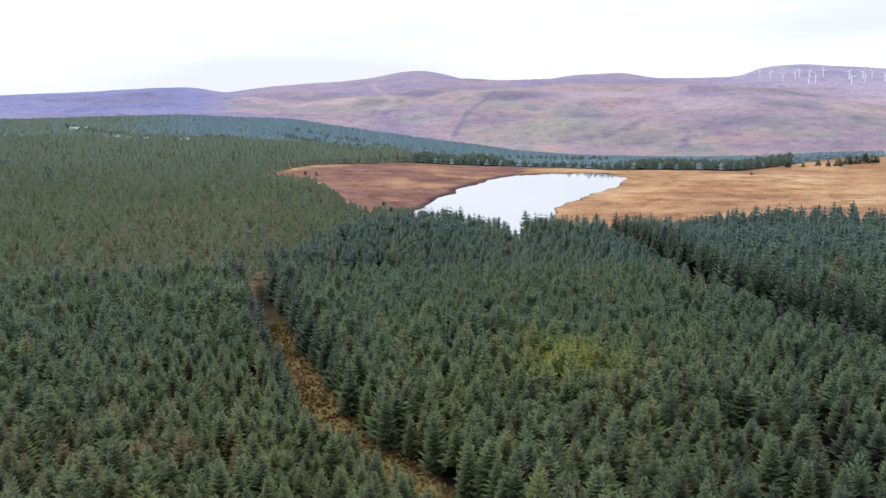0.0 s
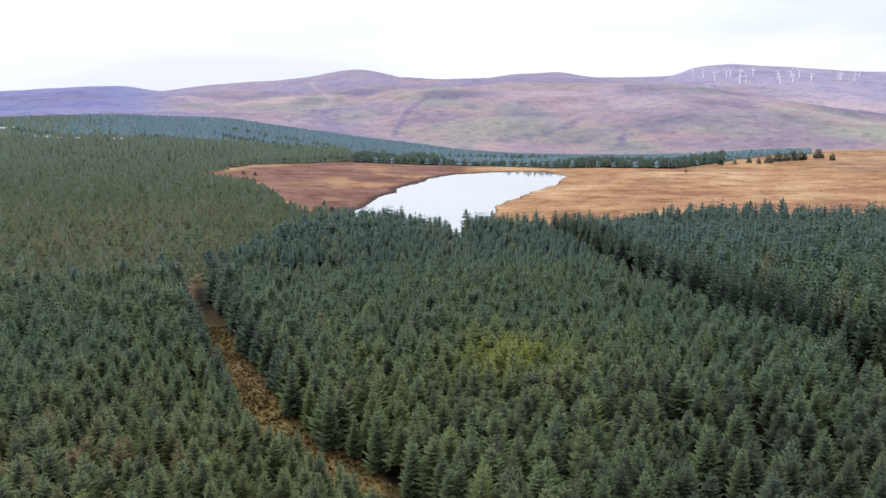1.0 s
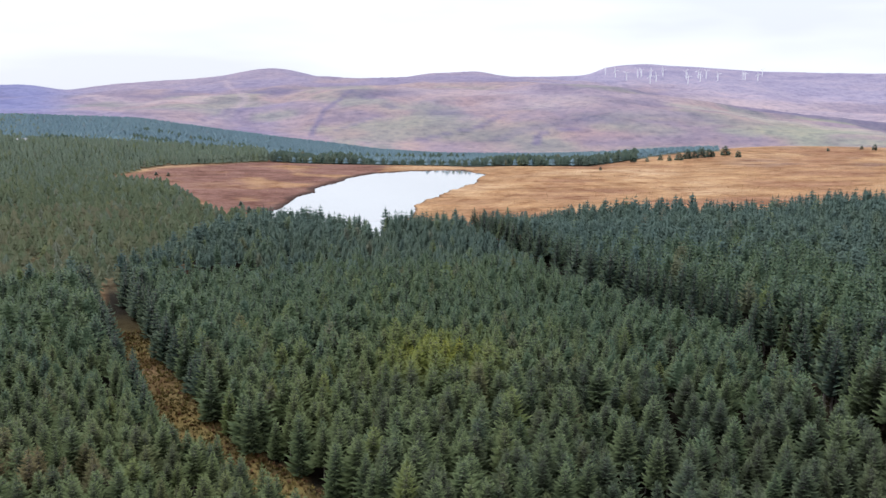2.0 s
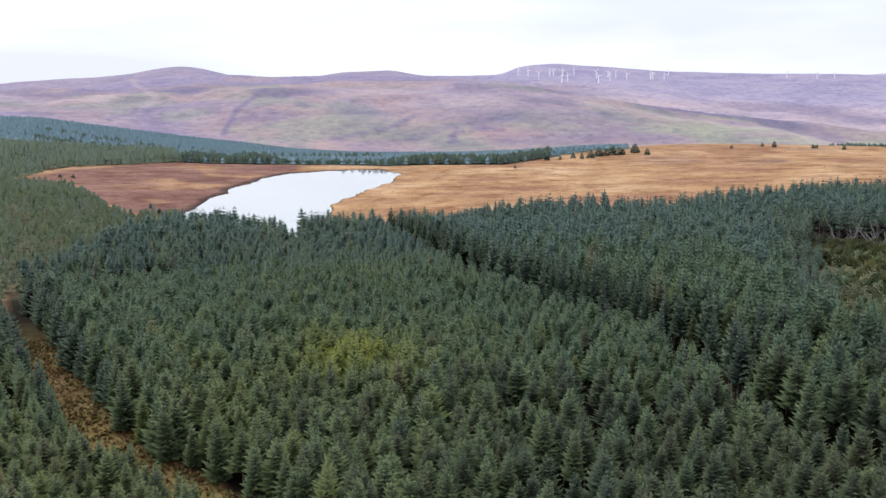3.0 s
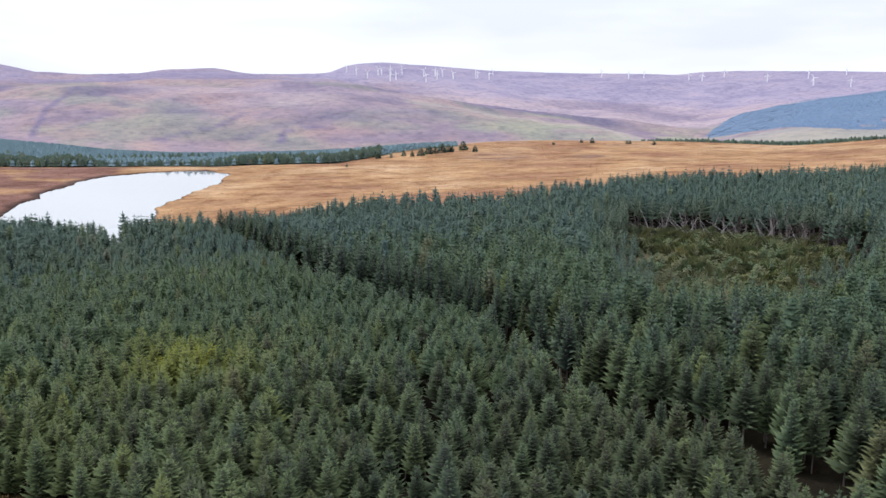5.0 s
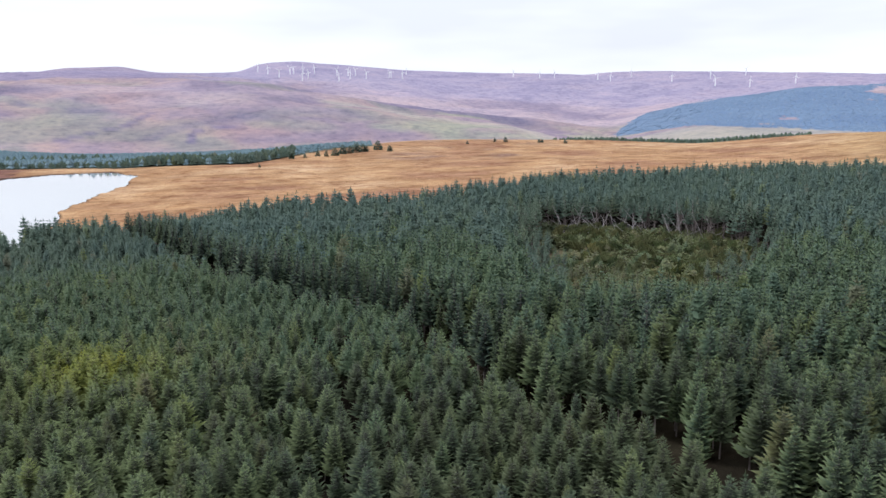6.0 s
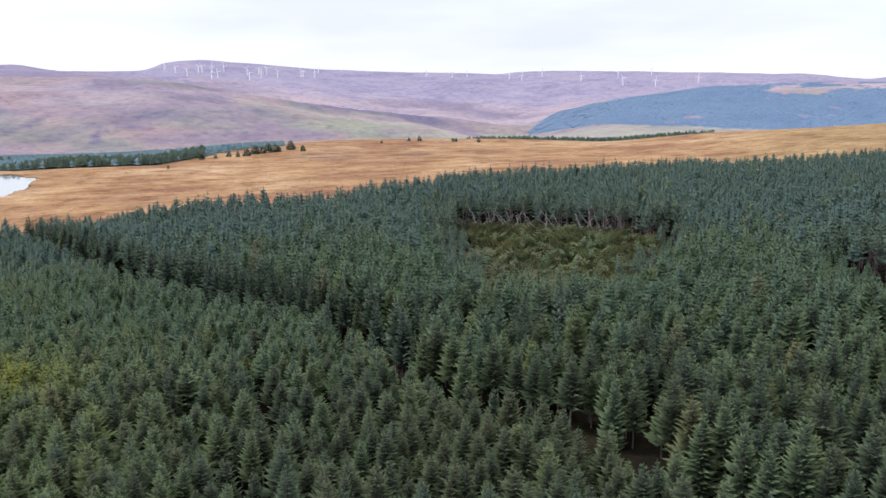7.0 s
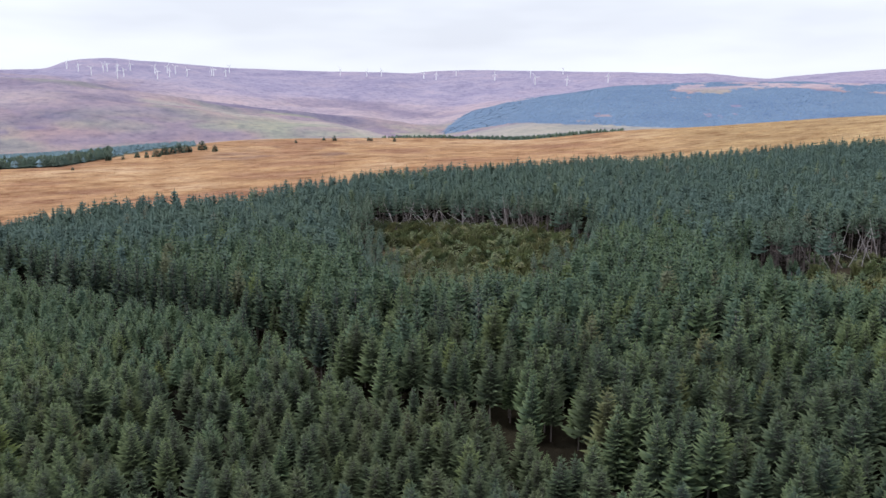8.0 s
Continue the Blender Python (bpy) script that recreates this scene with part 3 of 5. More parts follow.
# bearing and distance of the bends of darker tree rows, with their number of trees; felled ground round the buildings
FAR_ROWS = [([(-23.5, 890), (-21.2, 730), (-17.5, 700), (-13, 710)], 150), ([(-10.3, 760), (-8.3, 735), (-5.7, 705), (-3.1, 670)], 90), ([(-13.3, 980), (-10.5, 950), (-6.8, 860), (-3.1, 780)], 90),
            ([(-27.5, 470), (-25.4, 440), (-23.6, 410)], 60), ([(-1, 760), (5, 700), (11, 680)], 60)]
# bearing, distance, length, depth and height of the pale farm buildings among the far conifers
SHEDS = [(-22.95, 850, 8, 6, 5.2), (-22.3, 845, 5, 5, 5.5), (-21.2, 690, 6, 5, 4.8), (-20.6, 684, 5, 5, 5.3), (-19.9, 676, 4, 5, 4.7), (-18.9, 668, 3, 4, 5.2), (-16.55, 672, 7, 5, 4.9)]
FELLED = [(az, r - 6, math.degrees((size * 0.5 + 2.5) / r), 13) for az, r, size, *_ in SHEDS]


def felled(x, y):
    az, r = polar(x, y)
    d = np.full(np.shape(az), 9.0)
    for a, q, da, dr in FELLED:
        d = np.minimum(d, np.hypot((az - a) / da, (r - q) / dr))
    return d + 0.5 * vnoise(x, y, 12, 2, 1)


def far_wood(x, y):
    az, r = polar(x, y)
    inner = np.interp(az, [-60, -12, -2.2, -1.9, 4, 12, 19, 21, 24, 27], [690, 690, 690, 605, 568, 550, 555, 620, 690, 740])
    outer = np.interp(az, [-60, -30, 0, 10, 19, 27], [1500, 1450, 1400, 1350, 1300, 800])
    return (az < 27) & (az > -50) & (r > inner + 6 * vnoise(x, y, 30, 2, 2)) & (r < outer) & (felled(x, y) > 1) & (felled(x * 0.985, y * 0.985) > 0.6)


def blue_wood(x, y):
    az, r = polar(x, y)
    inner = np.interp(az, [42.5, 43.3, 45, 48, 50, 56, 60, 90], [2450, 2200, 2090, 2010, 1975, 1920, 1900, 1900]) + 30 * vnoise(x, y, 120, 3, 1)
    outer = np.interp(az, [42.5, 48, 60, 90], [2750, 2830, 2850, 2850])
    # felled and unplanted ground, ragged, on the upper slope
    clear = 0.55 * smooth(az, 54, 61) * smooth(r, 2320, 2500) + vnoise(x, y, 130, 5, 3, 0.65) > 0.47
    toe = np.interp(r, [1950, 2300, 2800], [43.3, 43.0, 45.0])
    return (az > toe) & (az < 90) & (r > inner) & (r < outer) & ~clear


def mesh_from(name, verts, faces, mats, attrs=(), slots=None, smooth_shade=False, normals=None):
    """A mesh from arrays of corners and of faces that all have the same number of sides."""
    me = bpy.data.meshes.new(name)
    n, k = faces.shape
    me.vertices.add(len(verts))
    me.vertices.foreach_set("co", np.ascontiguousarray(verts, np.float32).ravel())
    me.loops.add(n * k)
    me.loops.foreach_set("vertex_index", np.ascontiguousarray(faces, np.int32).ravel())
    me.polygons.add(n)
    me.polygons.foreach_set("loop_start", np.arange(0, n * k, k, dtype=np.int32))
    if slots is not None:
        me.polygons.foreach_set("material_index", np.ascontiguousarray(slots, np.int32))
    me.polygons.foreach_set("use_smooth", np.full(n, smooth_shade))
    for m in mats:
        me.materials.append(m)
    for key, values in attrs:
        a = me.attributes.new(key, "FLOAT_COLOR", "POINT")
        a.data.foreach_set("color", np.ascontiguousarray(values, np.float32).ravel())
    if normals is not None:
        a = me.attributes.new("custom_normal", "FLOAT_VECTOR", "POINT")
        a.data.foreach_set("vector", np.ascontiguousarray(normals, np.float32).ravel())
    me.update(calc_edges=True)
    return me


def build_ground():
    az = np.concatenate([np.arange(-45, -29, 0.5), np.arange(-29, -6, 0.22), np.arange(-6, 16, 0.14), np.arange(16, 71, 0.22), np.arange(71, 95, 0.5), np.arange(95, 315, 5.0)])
    r = np.concatenate([[0.0, 0.5, 4.0], np.geomspace(12, 240, 36), np.arange(243, 620, 3.6), np.geomspace(620, 1450, 30), np.linspace(1470, 3300, 76), np.linspace(3340, 4960, 32)])
    a, rr = np.meshgrid(np.radians(az), r)
    x, y = rr * np.sin(a), rr * np.cos(a)
    z = height(x, y)
    nr, na = a.shape
    i, j = np.meshgrid(np.arange(nr - 1), np.arange(na), indexing="ij")
    j1 = (j + 1) % na
    f = np.stack([i * na + j, (i + 1) * na + j, (i + 1) * na + j1, i * na + j1], -1).reshape(-1, 4)
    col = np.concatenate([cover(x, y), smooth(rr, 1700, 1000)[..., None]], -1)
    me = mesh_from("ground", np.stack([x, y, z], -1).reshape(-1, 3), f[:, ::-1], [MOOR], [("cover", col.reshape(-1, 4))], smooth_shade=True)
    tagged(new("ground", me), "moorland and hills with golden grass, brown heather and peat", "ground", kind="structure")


build_ground()


def build_lake():
    bm = bmesh.new()
    ring = [bm.verts.new((x, y, WATER_Z)) for x, y in
            [(-32, 330), (-30, 380), (-12, 440), (10, 500), (40, 532), (70, 540), (118, 536), (126, 480), (110, 430), (80, 370), (66, 320), (40, 246), (6, 240), (-26, 290)]]
    bm.faces.new(ring).normal_update()
    if bm.faces[:][0].normal.z < 0:
        bmesh.ops.reverse_faces(bm, faces=bm.faces[:])
    me = bpy.data.meshes.new("lake")
    bm.to_mesh(me)
    me.materials.append(WATER)
    tagged(new("lake", me), "small still moorland lake mirroring the white sky", "lake", kind="structure")


build_lake()

# ---------------------------------------------------------------- conifers


class Shape:
    """Collects triangles with their material slot and how near to a branch tip each corner is."""

    def __init__(self):
        self.v, self.f, self.tip, self.slot = [], [], [], []

    def tri(self, a, b, c, tips, slot=0):
        k = len(self.v)
        self.v += [a, b, c]
        self.tip += tips
        self.f.append((k, k + 1, k + 2))
        self.slot.append(slot)

    def cone(self, r0, r1, z0, z1, sides, slot=1):
        for i in range(sides):
            p, q = 2 * math.pi * i / sides, 2 * math.pi * (i + 1) / sides
            a, b = (r0 * math.cos(p), r0 * math.sin(p), z0), (r0 * math.cos(q), r0 * math.sin(q), z0)
            c, d = (r1 * math.cos(q), r1 * math.sin(q), z1), (r1 * math.cos(p), r1 * math.sin(p), z1)
            self.tri(a, b, c, [0, 0, 0], slot)
            self.tri(a, c, d, [0, 0, 0], slot)

    def arrays(self):
        return np.array(self.v), np.array(self.f), np.array(self.tip), np.array(self.slot)


def soft_normals(v, f, slot, own=0.45, up=0.62):
    """Needles scatter light: their normals lean from each bough's own towards the outside of the crown. Turns faces outwards to match."""
    rad = np.hypot(v[:, 0], v[:, 1])[:, None] + 1e-6
    out = np.concatenate([0.85 * v[:, :2] / rad * np.minimum(1, rad / 0.03), np.full((len(v), 1), up)], 1)
    out /= np.linalg.norm(out, axis=1, keepdims=True)
    n = np.cross(v[f[:, 1]] - v[f[:, 0]], v[f[:, 2]] - v[f[:, 0]])
    n /= np.linalg.norm(n, axis=1, keepdims=True) + 1e-12
    mean = out[f].mean(1)
    flip = (n * mean).sum(1) < 0
    f = np.where(flip[:, None], f[:, ::-1], f)
    n = np.where(flip[:, None], -n, n)
    res = out.copy()
    for k in range(3):
        res[f[:, k]] = own * n + (1 - own) * out[f[:, k]]
    wood = f[slot == 1].ravel()
    res[wood] = out[wood] * (1, 1, 0.05)
    return f, res / np.linalg.norm(res, axis=1, keepdims=True)


def spruce(seed, low=0.12, whorls=14, arms=6, fingers=2, radius=0.21, trunk=True, core=5, slim=0.24, dead=0, blunt=0.90, full=False):
    """A spruce one metre high, to be scaled: a tapering stem, inner skirts coloured dark for the crown's shade, and
    whorls of roof-shaped boughs, the upper ones rising and the lower ones drooping with upturned ends. full: close
    crowns, with no view between the boughs.
    """
    g = random.Random(seed)
    s = Shape()
    if trunk:
        s.cone(0.014, 0.004, 0.0, 0.78, 5)
    # dead twigs under the crown
    for k in range(dead):
        z, a, L = g.uniform(0.06, low + 0.08), g.random() * 6.28, g.uniform(0.05, 0.15)
        ca, sa, d = math.cos(a), math.sin(a), g.uniform(-0.5, 0.3)
        s.tri((0, 0, z - 0.004), (0, 0, z + 0.004), (ca * L, sa * L, z + L * d), [0, 0, 0], 1)
        s.tri((ca * L * 0.4, sa * L * 0.4, z + L * d * 0.4), (ca * L * 0.5, sa * L * 0.5, z + L * d * 0.5), (ca * L * 0.9 - sa * L * 0.4, sa * L * 0.9 + ca * L * 0.4, z + L * (d - 0.2)), [0, 0, 0], 1)
    lopsided, way = g.uniform(0.0, 0.16), g.random() * 6.28

    def spread(z):
        return radius * min(1.0, (1.0 - z) / 0.74) ** blunt

    for w in range(whorls):
        u = (w + 0.25 * g.random()) / whorls
        z = low + (0.955 - low) * u ** 0.95
        v = max(0.0, (z - 0.3) / 0.7)
        reach = spread(z) * g.uniform(0.90, 1.10) + 0.008
        lift = -0.20 + (0.55 if full else 0.75) * v ** 1.4
        n = max(4, arms - (1 if v > 0.75 else 0) - (1 if v > 0.9 else 0))
        turn = g.random() * 6.28
        rim = []
        for k in range(core if v < 0.85 else 0):
            a, q = turn + 6.283 * (k + 0.5 * g.random()) / core, reach * (g.uniform(0.70, 0.92) if full else g.uniform(0.45, 0.66))
            rim.append((q * math.cos(a), q * math.sin(a), z - q * g.uniform(0.15, 0.45)))
        for p, q in zip(rim, rim[1:] + rim[:1]):
            s.tri((0, 0, z + (0.45 if full else 0.10) * reach), p, q, [0.5, 0.66, 0.66] if full else [0.0, 0.25, 0.25])
        for k in range(n):
            a = turn + 6.283 * (k + 0.5 * (g.random() - 0.5)) / n
            L = reach * g.uniform(0.82, 1.16) * (1 + lopsided * math.cos(a - way))
            rise = lift + g.uniform(-0.12, 0.12)
            zb = z + g.uniform(-0.010, 0.010)
            sag = 0.32 * (1 - v)

            def blade(a, d0, d1, wide, lower=0.0):
                ca, sa = math.cos(a), math.sin(a)

                def at(d, side, drop=0.0):
                    return (ca * d * L - sa * side * L, sa * d * L + ca * side * L, zb + L * (rise * d + sag * d * d) - drop - lower)
                m = d0 + 0.55 * (d1 - d0)
                s.tri(at(d0, 0), at(m, -wide, 0.55 * wide * L), at(d1, 0), [0.25 + 0.4 * d0, 0.66, 1.0])
                s.tri(at(d0, 0), at(d1, 0), at(m, wide, 0.55 * wide * L), [0.25 + 0.4 * d0, 1.0, 0.66])
            if fingers:
                blade(a, 0.22, 1.14, slim * 0.66)
                for sg in (-1, 1):
                    blade(a + sg * g.uniform(0.24, 0.42), 0.30, g.uniform(0.78, 1.0), slim * 0.52, 0.10 * L)
            else:
                blade(a, 0.22, 1.12, slim)
    for k in range(2):
        a = k * 1.57
        s.tri((0.012 * math.cos(a), 0.012 * math.sin(a), 0.90), (-0.012 * math.cos(a), -0.012 * math.sin(a), 0.90), (0, 0, 1.0), [0.6, 0.6, 1])
    return s.arrays()


def tiered(seed, low=0.3, tiers=6, points=6, radius=0.2, trunk=False):
    """A conifer one metre high as ragged skirts of boughs, one over the other, with bough ends of uneven length and hollows between."""
    g = random.Random(seed)
    s = Shape()
    if trunk:
        s.cone(0.014, 0.006, 0.0, low + 0.15, 4)
    for k in range(tiers):
        u = k / tiers
        z = low + (0.88 - low) * u + g.uniform(-0.02, 0.02)
        top = min(0.98, z + (1.0 - low) * (1.5 / tiers) + 0.03) if k < tiers - 1 else 1.0
        rr = radius * ((1.0 - z) / 0.62) ** 0.72
        t = g.random() * 6.28
        lx, ly = g.uniform(-0.012, 0.012), g.uniform(-0.012, 0.012)
        pts = []
        n = points if u < 0.7 else points - 1
        for i in range(n):
            a, m = t + 6.283 * (i + g.uniform(-0.3, 0.3)) / n, t + 6.283 * (i + 0.5 + g.uniform(-0.1, 0.1)) / n
            r0, r1 = rr * g.uniform(0.66, 1.34), rr * g.uniform(0.38, 0.60)
            rise = (0.12 + 0.40 * u) * rr * g.uniform(0.0, 1.8)
            pts.append((r0 * math.cos(a), r0 * math.sin(a), z + rise + g.uniform(-0.03, 0.03), 1.0))
            pts.append((r1 * math.cos(m), r1 * math.sin(m), z + 0.45 * rr, 0.45))
        for p, q in zip(pts, pts[1:] + pts[:1]):
            s.tri(p[:3], q[:3], (lx, ly, top), [p[3], q[3], 0.70])
    return s.arrays()


def plume(seed, tiers=2, points=4, radius=0.20):
    """A far conifer one metre high: ragged tiers of boughs."""
    g = random.Random(seed)
    s = Shape()
    for k in range(tiers):
        z0, z1 = 0.10 + 0.40 * k, 0.10 + 0.40 * k + 0.50
        if k == tiers - 1:
            z1 = 1.0
        rr = radius * (1 - 0.27 * k)
        t = g.random() * 6.28
        for i in range(points):
            a, b = t + 6.283 * i / points, t + 6.283 * (i + 1) / points
            m = (a + b) / 2
            r0, r1 = rr * g.uniform(0.7, 1.2), rr * g.uniform(0.6, 0.85)
            s.tri((r0 * math.cos(a), r0 * math.sin(a), z0 + g.uniform(-0.04, 0.04)), (r1 * math.cos(m), r1 * math.sin(m), z0 + 0.07), (0, 0, z1), [0.9, 0.62, 0.8])
            s.tri((r1 * math.cos(m), r1 * math.sin(m), z0 + 0.07), (r0 * math.cos(b) * 0.95, r0 * math.sin(b) * 0.95, z0), (0, 0, z1), [0.62, 0.9, 0.8])
    return s.arrays()


def scatter(spacing, az0, az1, r0, r1, jitter=0.42, seed=1, turn=0.0):
    """Planting places in slightly uneven rows, within a sector of the plan."""
    g = np.random.default_rng(seed)
    n = int(r1 / spacing) + 2
    i, j = np.meshgrid(np.arange(-n, n + 1), np.arange(-n, n + 1))
    u, v = i * spacing + 0.5 * spacing * (j % 2), j * spacing * 0.9
    u, v = u + g.uniform(-jitter, jitter, u.shape) * spacing, v + g.uniform(-jitter, jitter, v.shape) * spacing
    c, s = math.cos(turn), math.sin(turn)
    x, y = (c * u - s * v).ravel(), (s * u + c * v).ravel()
    az, r = polar(x, y)
    keep = (az > az0) & (az < az1) & (r > r0) & (r < r1)
    return x[keep], y[keep]


def tints(x, y, seed, yellow=0.0, brown=0.0, mean=0.45):
    """A tree's own hue, and how far it is yellowed and browned."""
    g = np.random.default_rng(seed)
    hue = np.clip(g.normal(mean, 0.14, len(x)) + 0.12 * vnoise(x, y, 40, 3, 1), 0, 1)
    az, r = polar(x, y)
    spot = np.exp(-(((x - 17.5) / 7) ** 2 + ((y - 112) / 10) ** 2)) * 1.05
    ye = np.clip(spot * g.uniform(0.3, 1.0, len(x)) + yellow * g.random(len(x)) + 0.10 * smooth(r, 125, 85) * smooth(x, 25, -5) + 0.22 * (g.random(len(x)) < 0.025), 0, 0.9)
    rust = np.exp(-(((x + 30) / 14) ** 2 + ((y - 80) / 10) ** 2))
    br = np.clip(0.75 * rust * (g.random(len(x)) < 0.35) + brown * g.random(len(x)) + 0.3 * (g.random(len(x)) < 0.012), 0, 0.85)
    return hue, ye, br


def plant(name, label, shapes, x, y, tall, seed, category="trees", yellow=0.0, brown=0.0, wide=1.0, lean=None, lift=0.0, leaf=None, mean=0.45, own=0.45, up=0.62):
    """Many conifers as one mass: each place gets one of the shapes, turned and scaled."""
    if len(x) == 0:
        return
    g = np.random.default_rng(seed)
    z = height(x, y)
    hue, ye, br = tints(x, y, seed + 1, yellow, brown, mean)
    pick = g.integers(0, len(shapes), len(x))
    V, F, C, S, N, base = [], [], [], [], [], 0
    for k, (v, f, tip, slot) in enumerate(shapes):
        sel = np.where(pick == k)[0]
        if not len(sel):
            continue
        f, soft = soft_normals(v, f, slot, own, up)
        a = g.uniform(0, 6.283, len(sel))
        h = tall[sel]
        w = h * wide * g.uniform(0.85, 1.18, len(sel))
        ca, sa = np.cos(a)[:, None], np.sin(a)[:, None]
        px = (v[None, :, 0] * ca - v[None, :, 1] * sa) * w[:, None]
        py = (v[None, :, 0] * sa + v[None, :, 1] * ca) * w[:, None]
        pz = v[None, :, 2] * h[:, None]
        nx, ny = soft[None, :, 0] * ca - soft[None, :, 1] * sa, soft[None, :, 0] * sa + soft[None, :, 1] * ca
        nz0 = np.repeat(soft[None, :, 2], len(sel), 0)
        if lean is not None:
            th, ph = lean[0][sel][:, None], lean[1][sel][:, None]
            ax, ay = np.cos(ph), np.sin(ph)
            along = px * ax + py * ay
            na, nz = along * np.cos(th) + pz * np.sin(th), pz * np.cos(th) - along * np.sin(th)
            px, py, pz = px + (na - along) * ax, py + (na - along) * ay, nz
            along = nx * ax + ny * ay
            na, nz = along * np.cos(th) + nz0 * np.sin(th), nz0 * np.cos(th) - along * np.sin(th)
            nx, ny, nz0 = nx + (na - along) * ax, ny + (na - along) * ay, nz
        else:
            tx, ty = g.normal(0, 0.025, (2, len(sel), 1))
            px, py = px + tx * pz, py + ty * pz
        P = np.stack([px + x[sel][:, None], py + y[sel][:, None], pz + z[sel][:, None] + lift], -1)
        V.append(P.reshape(-1, 3))
        N.append(np.stack([nx, ny, nz0], -1).reshape(-1, 3))
        F.append((f[None] + (np.arange(len(sel)) * len(v))[:, None, None]).reshape(-1, 3) + base)
        base += len(sel) * len(v)
        one = np.ones((1, len(v)))
        C.append(np.stack([hue[sel][:, None] * one, np.repeat(tip[None], len(sel), 0), ye[sel][:, None] * one, br[sel][:, None] * one], -1).reshape(-1, 4))
        S.append(np.tile(slot, len(sel)))
    me = mesh_from(name, np.concatenate(V), np.concatenate(F), [leaf or LEAVES, BARK], [("leaf", np.concatenate(C))], np.concatenate(S), normals=np.concatenate(N))
    tagged(new(name, me), label, category, kind="stuff")


NEAR_SHAPES = [spruce(s, 0.30, 13, 7, 2, 0.235, core=5, blunt=0.84) for s in range(8)]
EDGE_SHAPES = [spruce(20 + s, 0.05, 16, 7, 2, 0.215, blunt=0.84) for s in range(4)]
MID_SHAPES = [spruce(40 + s, 0.46, 9, 7, 0, 0.23, core=5, slim=0.24, blunt=0.80, full=s % 3 == 2) for s in range(9)]
MID_EDGE = [spruce(60 + s, 0.06, 12, 8, 0, 0.205, slim=0.25) for s in range(5)]
BACK_SHAPES = [spruce(70 + s, 0.50, 7, 6, 0, 0.195, False, 6, 0.27, 0, 0.72, True) for s in range(10)]
BACK_EDGE = [spruce(170 + s, 0.06, 12, 6, 0, 0.20, True, 6, 0.26, 0, 0.64, True) for s in range(8)]
POLE_SHAPES = [spruce(80 + s, 0.36 + 0.06 * s, 8, 7, 0, 0.19, slim=0.28, dead=56) for s in range(5)]
TALL_POLES = [spruce(86 + s, 0.48 + 0.05 * s, 7, 7, 0, 0.21, slim=0.28, dead=44) for s in range(4)]
BARE_EDGE = [spruce(90 + s, 0.20 + 0.05 * s, 14, 7, 0, 0.185, slim=0.24, dead=12) for s in range(5)]
YOUNG_SHAPES = [tiered(100 + s, 0.10, 4, 6, 0.22) for s in range(6)]
BRUSH_SHAPES = [spruce(160 + s, 0.05, 6, 6, 0, 0.33, False, 4, 0.36) for s in range(5)]
TINY_SHAPES = [plume(120 + s) for s in range(6)]
TUFT_SHAPES = [plume(140 + s, 1, 4, 0.22) for s in range(6)]


# small openings where single trees are missing
GAPS = [(61.5, 50.0), (49.2, 55.1), (56.3, 79.2), (87.8, 48.6), (39.9, 59.0), (77, 70)]


